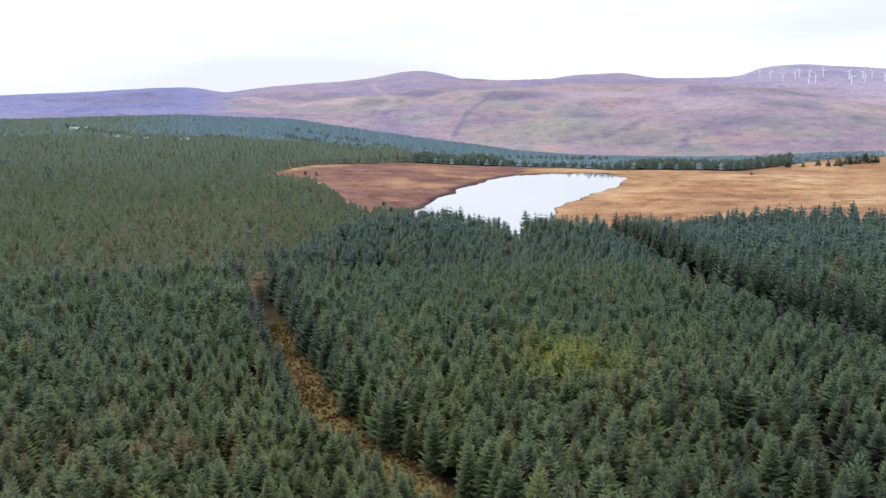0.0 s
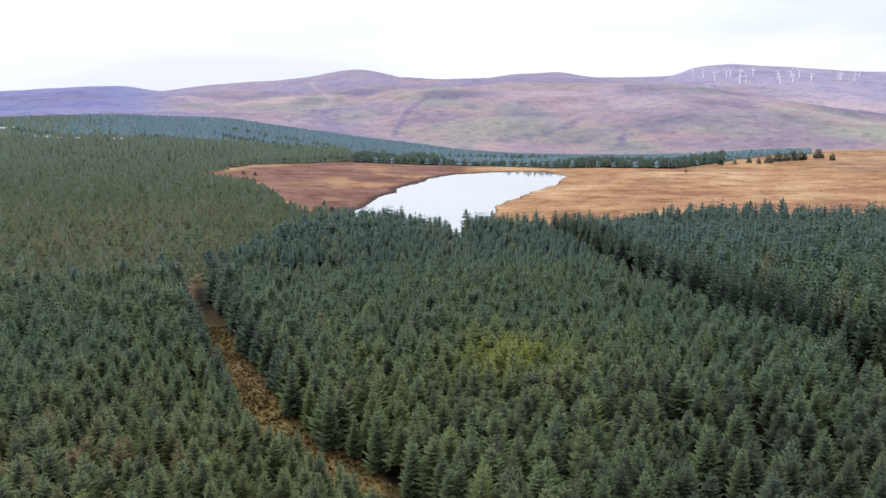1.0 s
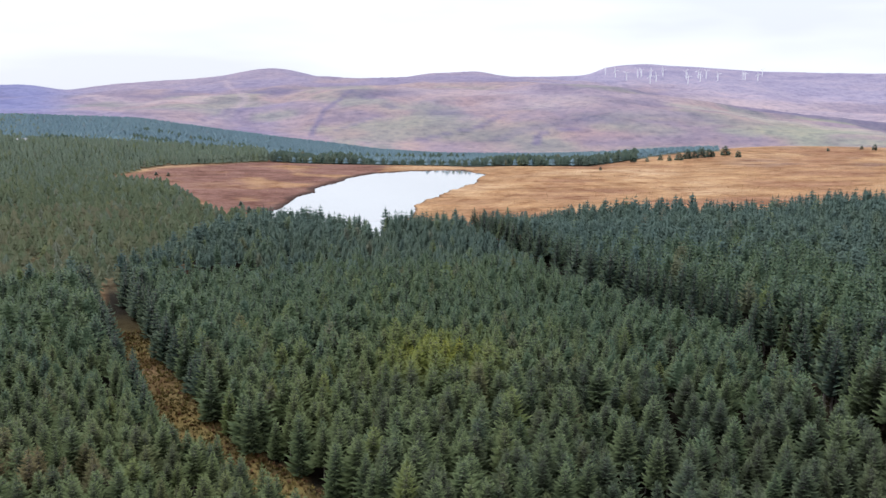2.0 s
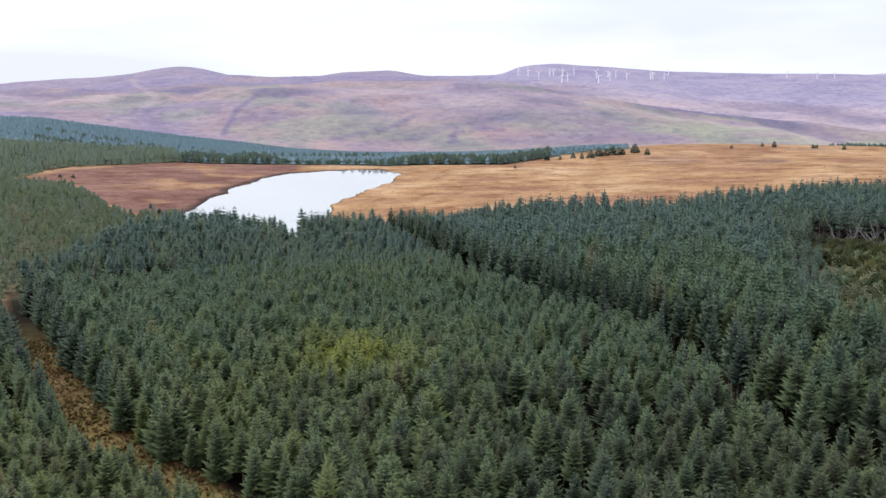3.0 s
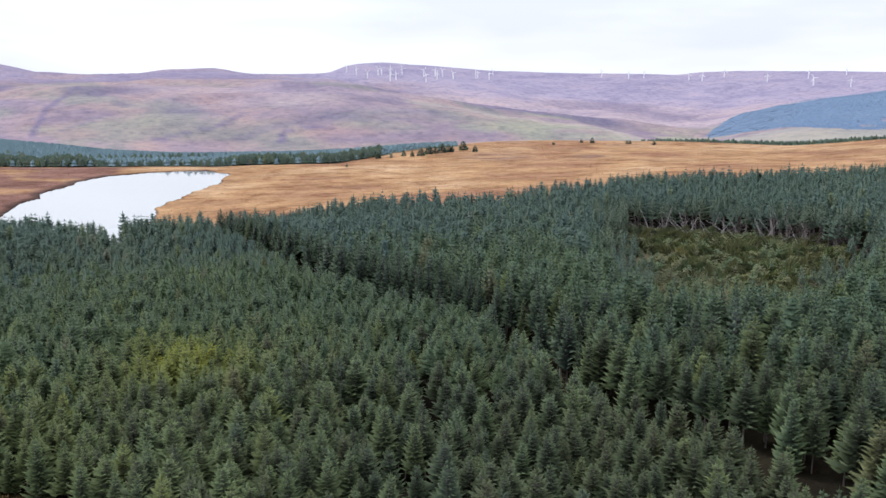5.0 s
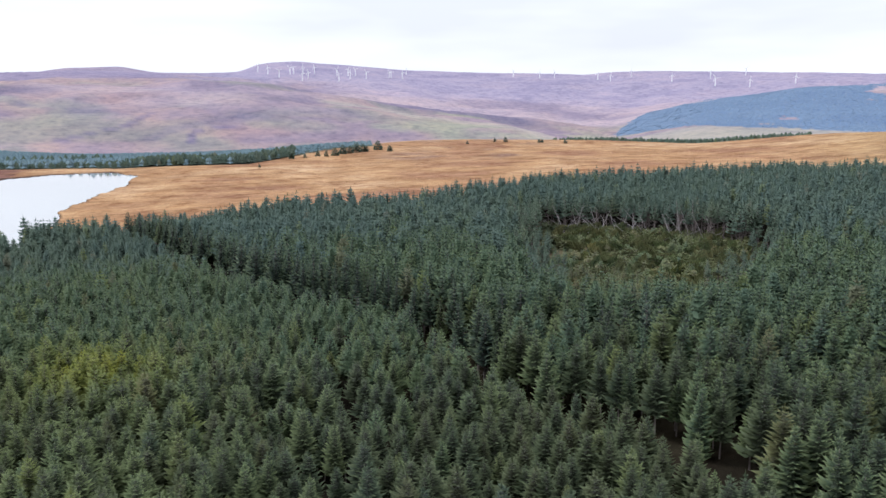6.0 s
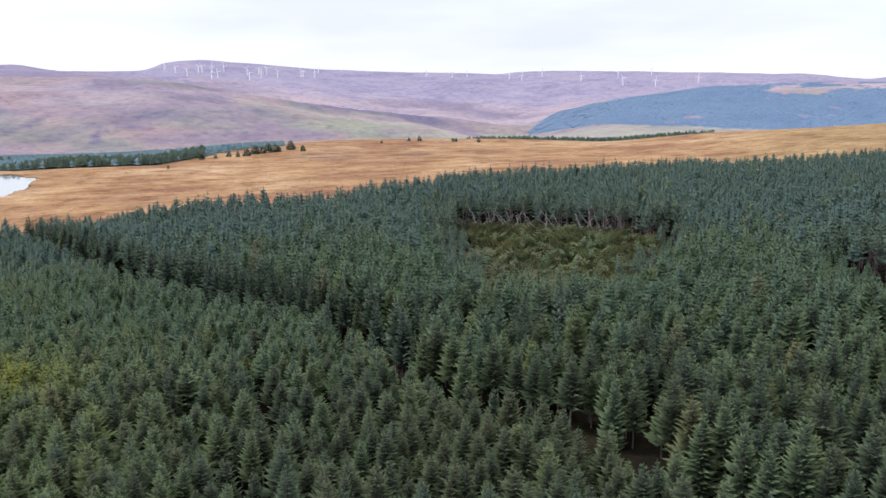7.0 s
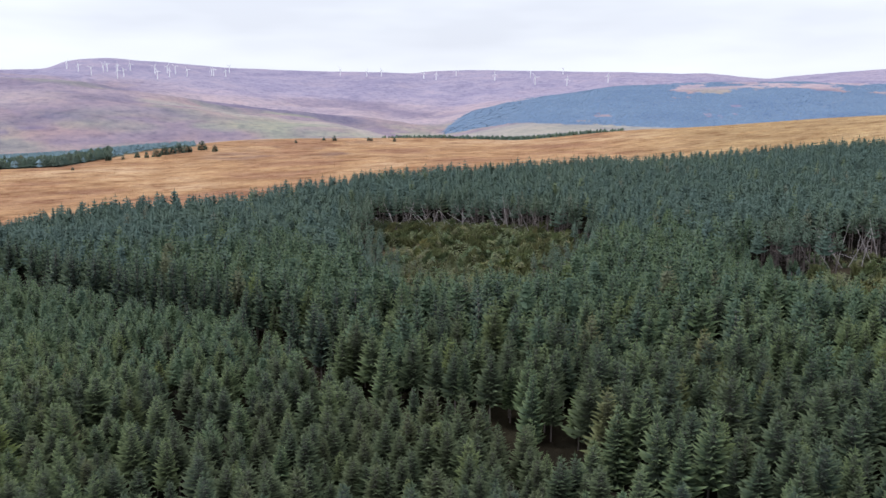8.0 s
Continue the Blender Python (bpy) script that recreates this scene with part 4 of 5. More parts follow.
def old_stand():
    """The plantation in front: a lower, closer stand round the ride and a taller one beyond the second ride."""
    x, y = [], []
    for spacing, tallest, seed, r0, r1 in ((2.4, False, 3, 50, 195), (2.9, False, 4, 195, 460), (2.75, True, 6, 50, 165), (3.3, True, 7, 165, 460)):
        px, py = scatter(spacing, -33, 75, r0, r1, 0.36, seed, 0.3)
        side = line_distance(px, py, RIDE_EAST)[1] > 0
        x.append(px[side == tallest])
        y.append(py[side == tallest])
    x, y = np.concatenate(x), np.concatenate(y)
    az, r = polar(x, y)
    lim = edge(az) + 3 * vnoise(x, y, 14, 2, 1)
    d1, s1 = line_distance(x, y, RIDE)
    d2, s2 = line_distance(x, y, RIDE_EAST)
    d3, s3 = line_distance(x, y, RIDE_NEAR)
    c1, c2 = outside(x, y, CLEARING), outside(x, y, CLEARING_EAST)
    back = np.where(az > 58, 190, 226)
    rag = 10 * vnoise(x, y, 13, 3, 1) * smooth(r, back + 8, back - 14)
    c1, c2 = c1 + rag, c2 + rag
    keep = (r < lim) & (d1 > ride_half(y) + 0.7 + 0.5 * vnoise(x, y, 7, 2, 2)) & (d2 > np.interp(y, [50, 57, 76, 84, 110], [2.9, 3.8, 3.8, 2.5, 1.8]) + np.where(y < 92, 1.3, 0.7) * vnoise(x, y, 9, 2, 1)) & (c1 > 0) & (c2 > 0) & (d3 > 1.5 + 0.7 * vnoise(x, y, 6, 2, 1))
    keep &= ~((vnoise(x, y, 9, 2, 3) > np.where((az > 24) & (r < 135), 0.66, 0.74)) & (r < 200))
    for gx, gy in GAPS:
        keep &= np.hypot(x - gx, y - gy) > 1.9
    keep &= ~((r < 150) & (np.random.default_rng(2).random(len(x)) < np.where(s2 > 0, 0.08, 0.04 + 0.26 * smooth(az, 14, 26) * smooth(r, 122, 100))))
    x, y, az, r, d1, s1, d2, s2, d3, s3 = (k[keep] for k in (x, y, az, r, d1, s1, d2, s2, d3, s3))
    c = np.minimum(c1, c2)[keep]
    lim = lim[keep]
    east = s2 > 0
    g = np.random.default_rng(5)
    tall = 7.5 + np.where(east, 3.9 - 1.9 * smooth(r, 128, 104), 0.0) * np.maximum(smooth(az, 14, 22), smooth(r, 262, 214)) + 0.8 * vnoise(x, y, 30, 2, 2)
    tall = np.where((s1 < 0) & (d1 < 28), tall - 1.5 * smooth(d1, 28, 6) * smooth(r, 150, 120), tall) + 1.0 * smooth(d1, 14, 5) * smooth(r, 125, 150)
    tall = tall + 2.4 * smooth(r, 200, 250) * smooth(az, 4.9, 4.3) + 1.5 * smooth(r, 207, 250) * smooth(az, 15, 11) - 0.5 * (np.abs(az - 4.9) < 0.4) * (r > 217) + 3.0 * (np.abs(az - 5.85) < 0.45) * (r > 236)
    tall *= np.clip(g.normal(1.0, np.where(r > 180, 0.055, 0.11), len(x)), 0.65, 1.25) * np.where((r < 130) & (az > 18), g.uniform(0.84, 1.06, len(x)), 1.0) * (1 - np.where(az > 58, 0.60 * smooth(c, 24, 2), 0.42 * smooth(c, 15, 0)) * (r < back[keep] - 8))
    brink = (d1 < 5.0) | (d2 < 4.0) | (r > lim - 4) | (d3 < 4.0)
    pole = east & (c < np.where(az > 58, 10, 9)) & (r > np.where(az > 58, 184, 150))
    bare = east & (d2 < 6.0) & (r > 112)
    return x, y, r, az, tall, brink & ~bare, pole, east, bare


SX, SY, SR, SAZ, STALL, SBRINK, SPOLE, SEAST, SBARE = old_stand()
SINGLE = SR < np.sort(SR[(SAZ > -30) & (SAZ < 72)])[300]
SINGLE &= (SAZ > -30) & (SAZ < 72)
# trees close to the flight that take the darkened needles
SDARK = np.random.default_rng(13).random(len(SR)) < 0.92 * smooth(SR, 140, 84) * (0.25 + 0.75 * smooth(SAZ, 4, 30))


def near_trees():
    """The trees nearest to the flight, each one a thing of its own."""
    proto = []
    for k in range(16):
        v, f, tip, slot = spruce(200 + k, 0.08, 17, 7, 2, 0.235, core=5, blunt=0.84)
        f, soft = soft_normals(v, f, slot)
        parts = []
        for name, sl, mat in (("trunk", 1, BARK), ("crown", 0, LEAVES_TREE if k < 8 else LEAVES_TREE_SHADED)):
            sel = f[slot == sl]
            idx = np.unique(sel)
            back = np.zeros(len(v), int)
            back[idx] = np.arange(len(idx))
            col = np.stack([np.full(len(idx), 0.5), tip[idx], np.zeros(len(idx)), np.zeros(len(idx))], -1)
            parts.append((name, mesh_from("spruce_" + name, v[idx], back[sel], [mat], [("leaf", col)], normals=soft[idx])))
        proto.append(parts)
    g = random.Random(4)
    for x, y, h, east in zip(SX[SINGLE], SY[SINGLE], STALL[SINGLE], SDARK[SINGLE]):
        root = new("spruce_tree")
        tagged(root, "tall olive-green spruce among plantation trees" if east else "dense blue-green spruce in a plantation", "tree", "plantation spruces")
        w = min(h, 7.5 + 0.6 * (h - 7.5)) * g.uniform(0.92, 1.12)
        root.matrix_basis = Matrix.LocRotScale((x, y, float(height(x, y)) - 0.05), Euler((g.gauss(0, 0.02), g.gauss(0, 0.02), g.uniform(0, 6.28))), (w, w, h))
        for name, me in proto[g.randrange(8) + (8 if east else 0)]:
            new(name, me).parent = root


near_trees()


def plant_stands():
    rest = ~SINGLE
    blend = SR + np.random.default_rng(14).normal(0, 13, len(SR))
    near = rest & (blend < 118) & ~SBARE
    mid = rest & ~near & (blend < 190) & ~SBARE
    back = rest & ~near & ~mid & ~SBARE
    for east, label in ((False, "dense blue-green spruce plantation with pointed tops"), (True, "taller dark spruce plantation beyond a narrow ride")):
        zone = SEAST == east
        for sel, shapes, kind in ((near & zone & ~SBRINK & ~SDARK, NEAR_SHAPES, "spruce_stand"), (near & zone & ~SBRINK & SDARK, NEAR_SHAPES, "old_spruce_stand"), (near & zone & SBRINK, EDGE_SHAPES, "spruce_stand_edge"),
                                  (mid & zone & ~SBRINK & ~SPOLE, MID_SHAPES, "spruce_wood"), (mid & zone & SBRINK & ~SPOLE, MID_EDGE, "spruce_wood_edge"),
                                  (back & zone & ~SBRINK & ~SPOLE, BACK_SHAPES, "spruce_wood_back"), (back & zone & SBRINK & ~SPOLE, BACK_EDGE, "spruce_wood_margin"),
                                  ((mid | back) & zone & SPOLE & (SAZ < 58), POLE_SHAPES, "bare_stemmed_spruces"), ((mid | back) & zone & SPOLE & (SAZ >= 58), TALL_POLES, "bare_stemmed_spruces"), (rest & zone & SBARE, BARE_EDGE, "spruce_edge_along_ride")):
            # wood tones bluer for haze, edge tones darker for their shaded sides
            tone = 0.25 if "wood" in kind else 0.55
            tone += 0.0 if east else 0.18
            tone -= 0.25 if "edge" in kind or "margin" in kind else 0.0
            px, py, tall = SX[sel], SY[sel], STALL[sel]
            # ride edges get the darkened needles, back stands the hazed ones
            plant(kind, label, shapes, px, py, tall, 11 + east, own=0.06 if "back" in kind or "margin" in kind else 0.30 if "wood" in kind else 0.45, wide=1.0 if "back" in kind else 0.9 if east else 1.0, mean=tone, brown=0.06 if "stand" in kind else 0.0, leaf=LEAVES_SHADED if "old" in kind or "along" in kind or kind == "spruce_wood_edge" else LEAVES_BACK if "back" in kind or "stemmed" in kind or "margin" in kind else LEAVES_MID if "wood" in kind else LEAVES)


plant_stands()


def plant_round():
    """The same plantation below and behind the flight."""
    x, y = scatter(3.8, -180, 180, 3, 115, 0.36, 14, 0.3)
    az, r = polar(x, y)
    keep = (r < 50) | (az < -33) | (az > 75)
    x, y = x[keep], y[keep]
    tall = 7.5 * np.random.default_rng(8).uniform(0.8, 1.15, len(x))
    az, r = polar(x, y)
    for sel, shapes, wide in ((r < 20, NEAR_SHAPES, 1.0), ((r >= 20) & (r < 32), MID_SHAPES, 1.0), ((r >= 32) & (r < 55), BACK_SHAPES, 1.0), (r >= 55, TUFT_SHAPES, 1.1)):
        plant("spruce_wood_around", "dense blue-green spruce plantation with pointed tops", shapes, x[sel], y[sel], tall[sel], 17, wide=wide)


plant_round()


def plant_young():
    x, y = scatter(3.3, -36, 1, 150, 720, 0.42, 8, 0.7)
    keep = young_wood(x, y) & (np.random.default_rng(3).random(len(x)) < 0.92)
    x, y = x[keep], y[keep]
    az, r = polar(x, y)
    tall = (4.6 + 1.2 * vnoise(x, y, 40, 3, 1)) * np.random.default_rng(4).uniform(0.7, 1.25, len(x)) * (1 + 0.35 * smooth(r, 450, 650))
    g = np.random.default_rng(33)
    small = g.random(len(x)) < smooth(r, 380, 560)
    # haze by colour: the farther the tree, the likelier the paled needles
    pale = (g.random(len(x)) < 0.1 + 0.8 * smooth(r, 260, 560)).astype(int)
    rusty = g.random(len(x)) < 0.85 * smooth(r, 420, 240) * smooth(az, -27, -20) * smooth(vnoise(x, y, 45, 3, 2), -0.5, 0.3)
    for few, shapes, wide in ((False, YOUNG_SHAPES, 1.25), (True, TINY_SHAPES, 1.5)):
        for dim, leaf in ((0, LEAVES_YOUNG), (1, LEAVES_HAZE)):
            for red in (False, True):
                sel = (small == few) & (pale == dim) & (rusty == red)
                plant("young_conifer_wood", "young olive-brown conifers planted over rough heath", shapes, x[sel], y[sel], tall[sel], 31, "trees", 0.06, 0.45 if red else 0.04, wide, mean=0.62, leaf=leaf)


plant_young()


def plant_far():
    g = np.random.default_rng(5)
    x, y = scatter(7.4, -36, 27, 540, 1480, 0.48, 9, 0.2)
    keep = far_wood(x, y)
    x, y = x[keep], y[keep]
    az, r = polar(x, y)
    tall = 6.0 * g.uniform(0.84, 1.14, len(x)) * np.interp(az, [-5, 0, 18, 27], [0.9, 0.75, 0.75, 0.65])
    close = g.random(len(x)) < smooth(r, 800, 680)
    # nearer edge and far left take the greener of the haze tints
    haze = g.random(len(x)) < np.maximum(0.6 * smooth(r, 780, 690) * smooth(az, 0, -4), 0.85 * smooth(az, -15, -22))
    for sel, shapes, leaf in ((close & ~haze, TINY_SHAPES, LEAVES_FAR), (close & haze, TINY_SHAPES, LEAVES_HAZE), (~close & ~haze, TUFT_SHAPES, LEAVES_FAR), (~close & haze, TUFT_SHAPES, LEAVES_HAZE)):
        plant("far_plantation", "distant conifer plantation on a slope, coloured blue-green for haze", shapes, x[sel], y[sel], tall[sel], 41, "trees", 0.0, 0.05, 2.8, lift=0.2, leaf=leaf, own=0.15, up=1.6)
    # older rows standing out darker among the rest
    xs, ys = [], []
    for line, n in FAR_ROWS:
        b, d = np.array(line).T
        t = g.uniform(0, len(line) - 1, n)
        a = np.radians(np.interp(t, np.arange(len(line)), b))
        rr = np.interp(t, np.arange(len(line)), d) + g.normal(0, 6, n) + 5 * np.sin(t * 7)
        gap = vnoise(rr * np.sin(a), rr * np.cos(a), 40, 2, 3) > -0.25
        xs.append((rr * np.sin(a))[gap])
        ys.append((rr * np.cos(a))[gap])
    x, y = np.concatenate(xs), np.concatenate(ys)
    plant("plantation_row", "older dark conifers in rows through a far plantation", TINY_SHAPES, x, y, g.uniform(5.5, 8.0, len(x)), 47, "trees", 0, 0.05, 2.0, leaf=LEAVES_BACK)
    x, y = scatter(3.0, -2, 22, 540, 680, 0.45, 19, 0.2)
    az, r = polar(x, y)
    keep = far_wood(x, y) & ~far_wood(x * (1 - 36 / r), y * (1 - 36 / r))
    x, y = x[keep], y[keep]
    tall = (5.8 + 1.8 * vnoise(x, y, 22, 2, 1)) * np.random.default_rng(15).uniform(0.7, 1.3, len(x))
    az, r = polar(x, y)
    tall *= 1 - 0.38 * smooth(az, 3, 5) * smooth(az, 13, 11)
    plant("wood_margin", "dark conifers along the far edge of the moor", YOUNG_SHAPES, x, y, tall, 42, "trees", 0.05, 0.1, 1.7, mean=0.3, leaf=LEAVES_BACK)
    x, y = scatter(5.0, 39, 55, 880, 1080, 0.45, 10, 0.2)
    az, r = polar(x, y)
    keep = (r > np.interp(az, [39, 43, 52, 55], [940, 900, 890, 900])) & (r < np.interp(az, [39, 42, 48, 53, 55], [950, 990, 1030, 990, 900]))
    x, y = x[keep], y[keep]
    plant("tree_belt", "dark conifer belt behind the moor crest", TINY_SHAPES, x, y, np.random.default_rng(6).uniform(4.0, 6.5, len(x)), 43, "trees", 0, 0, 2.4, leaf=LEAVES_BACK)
    x, y = scatter(10.0, 43, 78, 1900, 2860, 0.48, 12, 0.2)
    keep = blue_wood(x, y)
    x, y = x[keep], y[keep]
    plant("hillside_forest", "far forest covering a rounded hill, coloured blue for haze", TUFT_SHAPES, x, y, np.random.default_rng(6).uniform(5.7, 6.5, len(x)), 45, "trees", 0, 0, 12.0, lift=-4.7, leaf=LEAVES_BLUE, own=0.0, up=3.0)


plant_far()


# ---------------------------------------------------------------- single trees, windthrow, turbines


def part(name, bm, mat, parent, label=""):
    me = bpy.data.meshes.new(name)
    bm.to_mesh(me)
    bm.free()
    me.materials.append(mat)
    ob = new(name, me)
    ob.parent = parent
    return tagged(ob, label)


def tree_mesh(name, data, slot_wanted, mat, hue, brown=0.0):
    v, f, tip, slot = data
    f, soft = soft_normals(v, f, slot)
    sel = f[slot == slot_wanted]
    idx = np.unique(sel)
    back = np.zeros(len(v), int)
    back[idx] = np.arange(len(idx))
    col = np.stack([np.full(len(idx), hue), tip[idx], np.zeros(len(idx)), np.full(len(idx), brown)], -1)
    return mesh_from(name, v[idx], back[sel], [mat], [("leaf", col)], normals=soft[idx])


# bearing, slope of the foot and height in degrees, of the trees scattered on the moor
LONE = [(19.71, -4.56, 0.15), (21.78, -4.03, 0.37), (22.66, -3.98, 0.22), (23.5, -3.87, 0.29), (24.05, -3.9, 0.33), (24.63, -3.85, 0.44), (25.17, -3.74, 0.51),
        (25.61, -3.7, 0.44), (26.03, -3.65, 0.55), (26.47, -3.61, 0.44), (26.69, -3.61, 0.33), (27.43, -3.49, 0.51), (28.22, -3.59, 0.36), (33.36, -3.11, 0.18),
        (35.18, -2.95, 0.2), (35.86, -2.98, 0.30), (38.08, -3.0, 0.2), (38.28, -3.0, 0.2), (39.8, -3.05, 0.24), (-9.09, -4.74, 0.18), (-8.36, -4.79, 0.18), (-3.48, -7.29, 0.37), (-3.96, -6.84, 0.26)]


def lone_trees():
    kinds = []
    for k in range(5):
        d = spruce(300 + k, 0.04, 8, 7, 0, 0.36, True, 6, 0.46, 0, 0.55)
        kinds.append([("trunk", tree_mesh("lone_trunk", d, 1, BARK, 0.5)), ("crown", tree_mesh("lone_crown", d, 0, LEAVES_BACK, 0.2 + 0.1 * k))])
    g = random.Random(9)
    for az, el, tall in LONE:
        x, y, z, r = stand_on(az, el, 300, 880)
        h = max(2.2, r * math.radians(tall) * 1.3)
        root = tagged(new("moorland_tree"), "lone dark bushy conifer on open moorland" if h > 4 else "small stunted conifer on open moorland", "tree", "trees on the moor")
        root.matrix_basis = Matrix.LocRotScale((x, y, z - 0.1), Euler((0, 0, g.uniform(0, 6.28))), (h * g.uniform(0.9, 1.3), h * g.uniform(0.9, 1.3), h))
        for name, me in kinds[g.randrange(5)]:
            new(name, me).parent = root


lone_trees()


def windthrow():
    """Trees laid flat by wind in two clearings, with brush between them that grows taller towards the standing trees in front."""
    g = np.random.default_rng(21)
    for poly, n in ((CLEARING, 1150), (CLEARING_EAST, 240)):
        xs, ys = zip(*poly)
        x, y = g.uniform(min(xs) - 6, max(xs) + 6, n * 4), g.uniform(min(ys) - 6, max(ys) + 6, n * 4)
        d = outside(x, y, poly)
        az, r = polar(x, y)
        keep = (d < 2 - 12 * vnoise(x, y, 13, 3, 1) * smooth(r, 234, 212)) & (vnoise(x, y, 7, 2, 2) > -0.35)
        x, y, d, r = x[keep][:n], y[keep][:n], d[keep][:n], r[keep][:n]
        front = smooth(r, 190, 135) * (1.0 if n == 1150 else 0.6)
        laid = g.random(len(x)) < 0.26
        tall = (2.6 + 1.6 * vnoise(x, y, 10, 3, 3)) * g.uniform(0.6, 1.4, len(x)) + 6.0 * front * g.uniform(0.5, 1.1, len(x))
        for sel, shapes, wide in ((~laid & (tall < 4.5), BRUSH_SHAPES, 1.45), (~laid & (tall >= 4.5), MID_EDGE, 1.1)):
            k = int(sel.sum())
            plant("regrowth", "green and brown conifer regrowth in a windthrow clearing", shapes, x[sel], y[sel], tall[sel], 52, "brush", 0.0, 0.45, wide,
                  (np.abs(g.normal(0, 0.5 if shapes is BRUSH_SHAPES else 0.1, k)), g.uniform(0, 6.28, k)), 0.0, mean=0.6, leaf=LEAVES_MID)
        k = int(laid.sum())
        plant("windthrown_trees", "tangled windthrown conifers lying in a clearing", MID_EDGE, x[laid], y[laid], g.uniform(5, 9, k), 51, "fallen trees", 0.0, 0.45, 0.9,
              (g.uniform(1.1, 1.45, k), g.normal(0.4, 0.8, k)), 0.6, mean=0.8, leaf=LEAVES_MID)


windthrow()


def stem(length, r0, r1, snags, seed):
    """A bare grey stem with stubs of branches, lying along z from its foot."""
    g = random.Random(seed)
    bm = bmesh.new()
    rings = []
    bx, by = g.uniform(-0.4, 0.4), g.uniform(-0.4, 0.4)
    for k in range(7):
        t = k / 6
        r = r0 + (r1 - r0) * t
        cx, cy = bx * t * t, by * t * t
        rings.append([bm.verts.new((cx + r * math.cos(a * 1.047), cy + r * math.sin(a * 1.047), length * t)) for a in range(6)])
    for p, q in zip(rings, rings[1:]):
        for a in range(6):
            bm.faces.new((p[a], p[(a + 1) % 6], q[(a + 1) % 6], q[a]))
    bm.faces.new(rings[-1])
    bm.faces.new(rings[0][::-1])
    for k in range(snags):
        t, a = g.uniform(0.25, 0.98), g.uniform(0, 6.28)
        L = g.uniform(0.5, 1.5) * (1.2 - t)
        cx, cy, z = bx * t * t, by * t * t, length * t
        w = 0.035
        base = [bm.verts.new((cx + w * math.cos(a + s), cy + w * math.sin(a + s), z + d)) for s, d in ((1.6, 0), (-1.6, 0), (0, 0.05))]
        top = bm.verts.new((cx + L * math.cos(a), cy + L * math.sin(a), z + L * g.uniform(-0.1, 0.5)))
        for p, q in ((0, 1), (1, 2), (2, 0)):
            bm.faces.new((base[p], base[q], top))
    me = bpy.data.meshes.new("fallen_stem")
    bm.to_mesh(me)
    bm.free()
    me.materials.append(DEAD)
    return me


def leaning_stems():
    g = random.Random(31)
    meshes = [stem(6.0 + 1.1 * k, 0.085, 0.03, 30, 400 + k) for k in range(5)]
    spots = []
    for k in range(46):
        az = g.uniform(38.3, 50.0)
        back = np.interp(az, [38.2, 40.9, 43.5, 46.2, 48.7, 51], [246, 242, 238, 235, 228, 216])
        spots.append((az, back - g.uniform(-4, 6), min(1.3, abs(g.gauss(0.55, 0.38))), -1 if g.random() < 0.78 else 1))
    for k in range(12):
        spots.append((66.8 + 3.8 * k / 11, 200 - g.uniform(0, 9), min(1.2, abs(g.gauss(0.3, 0.35))), -1 if g.random() < 0.6 else 1))
    for az, r, tilt, way in spots:
        a = math.radians(az)
        x, y = r * math.sin(a), r * math.cos(a)
        ob = tagged(new("leaning_stem", meshes[g.randrange(5)]), "bleached bare conifer stem leaning in a windthrow clearing", "dead tree", "windthrown stems")
        # leans sideways across the clearing
        side = Vector((math.cos(a), -math.sin(a), 0)) * way + Vector((g.uniform(-0.5, 0.5), g.uniform(-0.5, 0.5), 0))
        d = (side.normalized() * math.sin(tilt) + Vector((0, 0, math.cos(tilt)))).normalized()
        ob.matrix_basis = Matrix.Translation((x, y, float(height(x, y)) + 0.1)) @ Vector((0, 0, 1)).rotation_difference(d).to_matrix().to_4x4() @ pose(0, 0, 0, 0, 0, g.uniform(0, 360))


leaning_stems()


def tussocks(name, label, x, y, size, colors, seed):
    """Tufts of grass or heather: a few blades leaning out from one root."""
    g = np.random.default_rng(seed)
    z = height(x, y)
    n = len(x)
    V, blades = [], 5
    for k in range(blades):
        a = g.uniform(0, 6.283, n)
        out, up = size * g.uniform(0.35, 0.9, n), size * g.uniform(0.45, 0.95, n)
        w = size * 0.45
        bx, by = np.cos(a), np.sin(a)
        for px, py, pz in ((-by * w, bx * w, -0.05 + 0 * x), (by * w, -bx * w, -0.05 + 0 * x), (bx * out, by * out, up)):
            V.append(np.stack([x + px, y + py, z + pz], -1))
    V = np.stack(V, 1).reshape(-1, 3)
    F = np.arange(len(V)).reshape(-1, 3)
    pick = np.array(colors)[g.integers(0, len(colors), n)] * g.uniform(0.75, 1.2, (n, 1))
    C = np.repeat(np.concatenate([pick, np.ones((n, 1))], 1), blades * 3, 0)
    tagged(new(name, mesh_from(name, V, F, [MOOR], [("cover", C)])), label, "grass", kind="stuff")


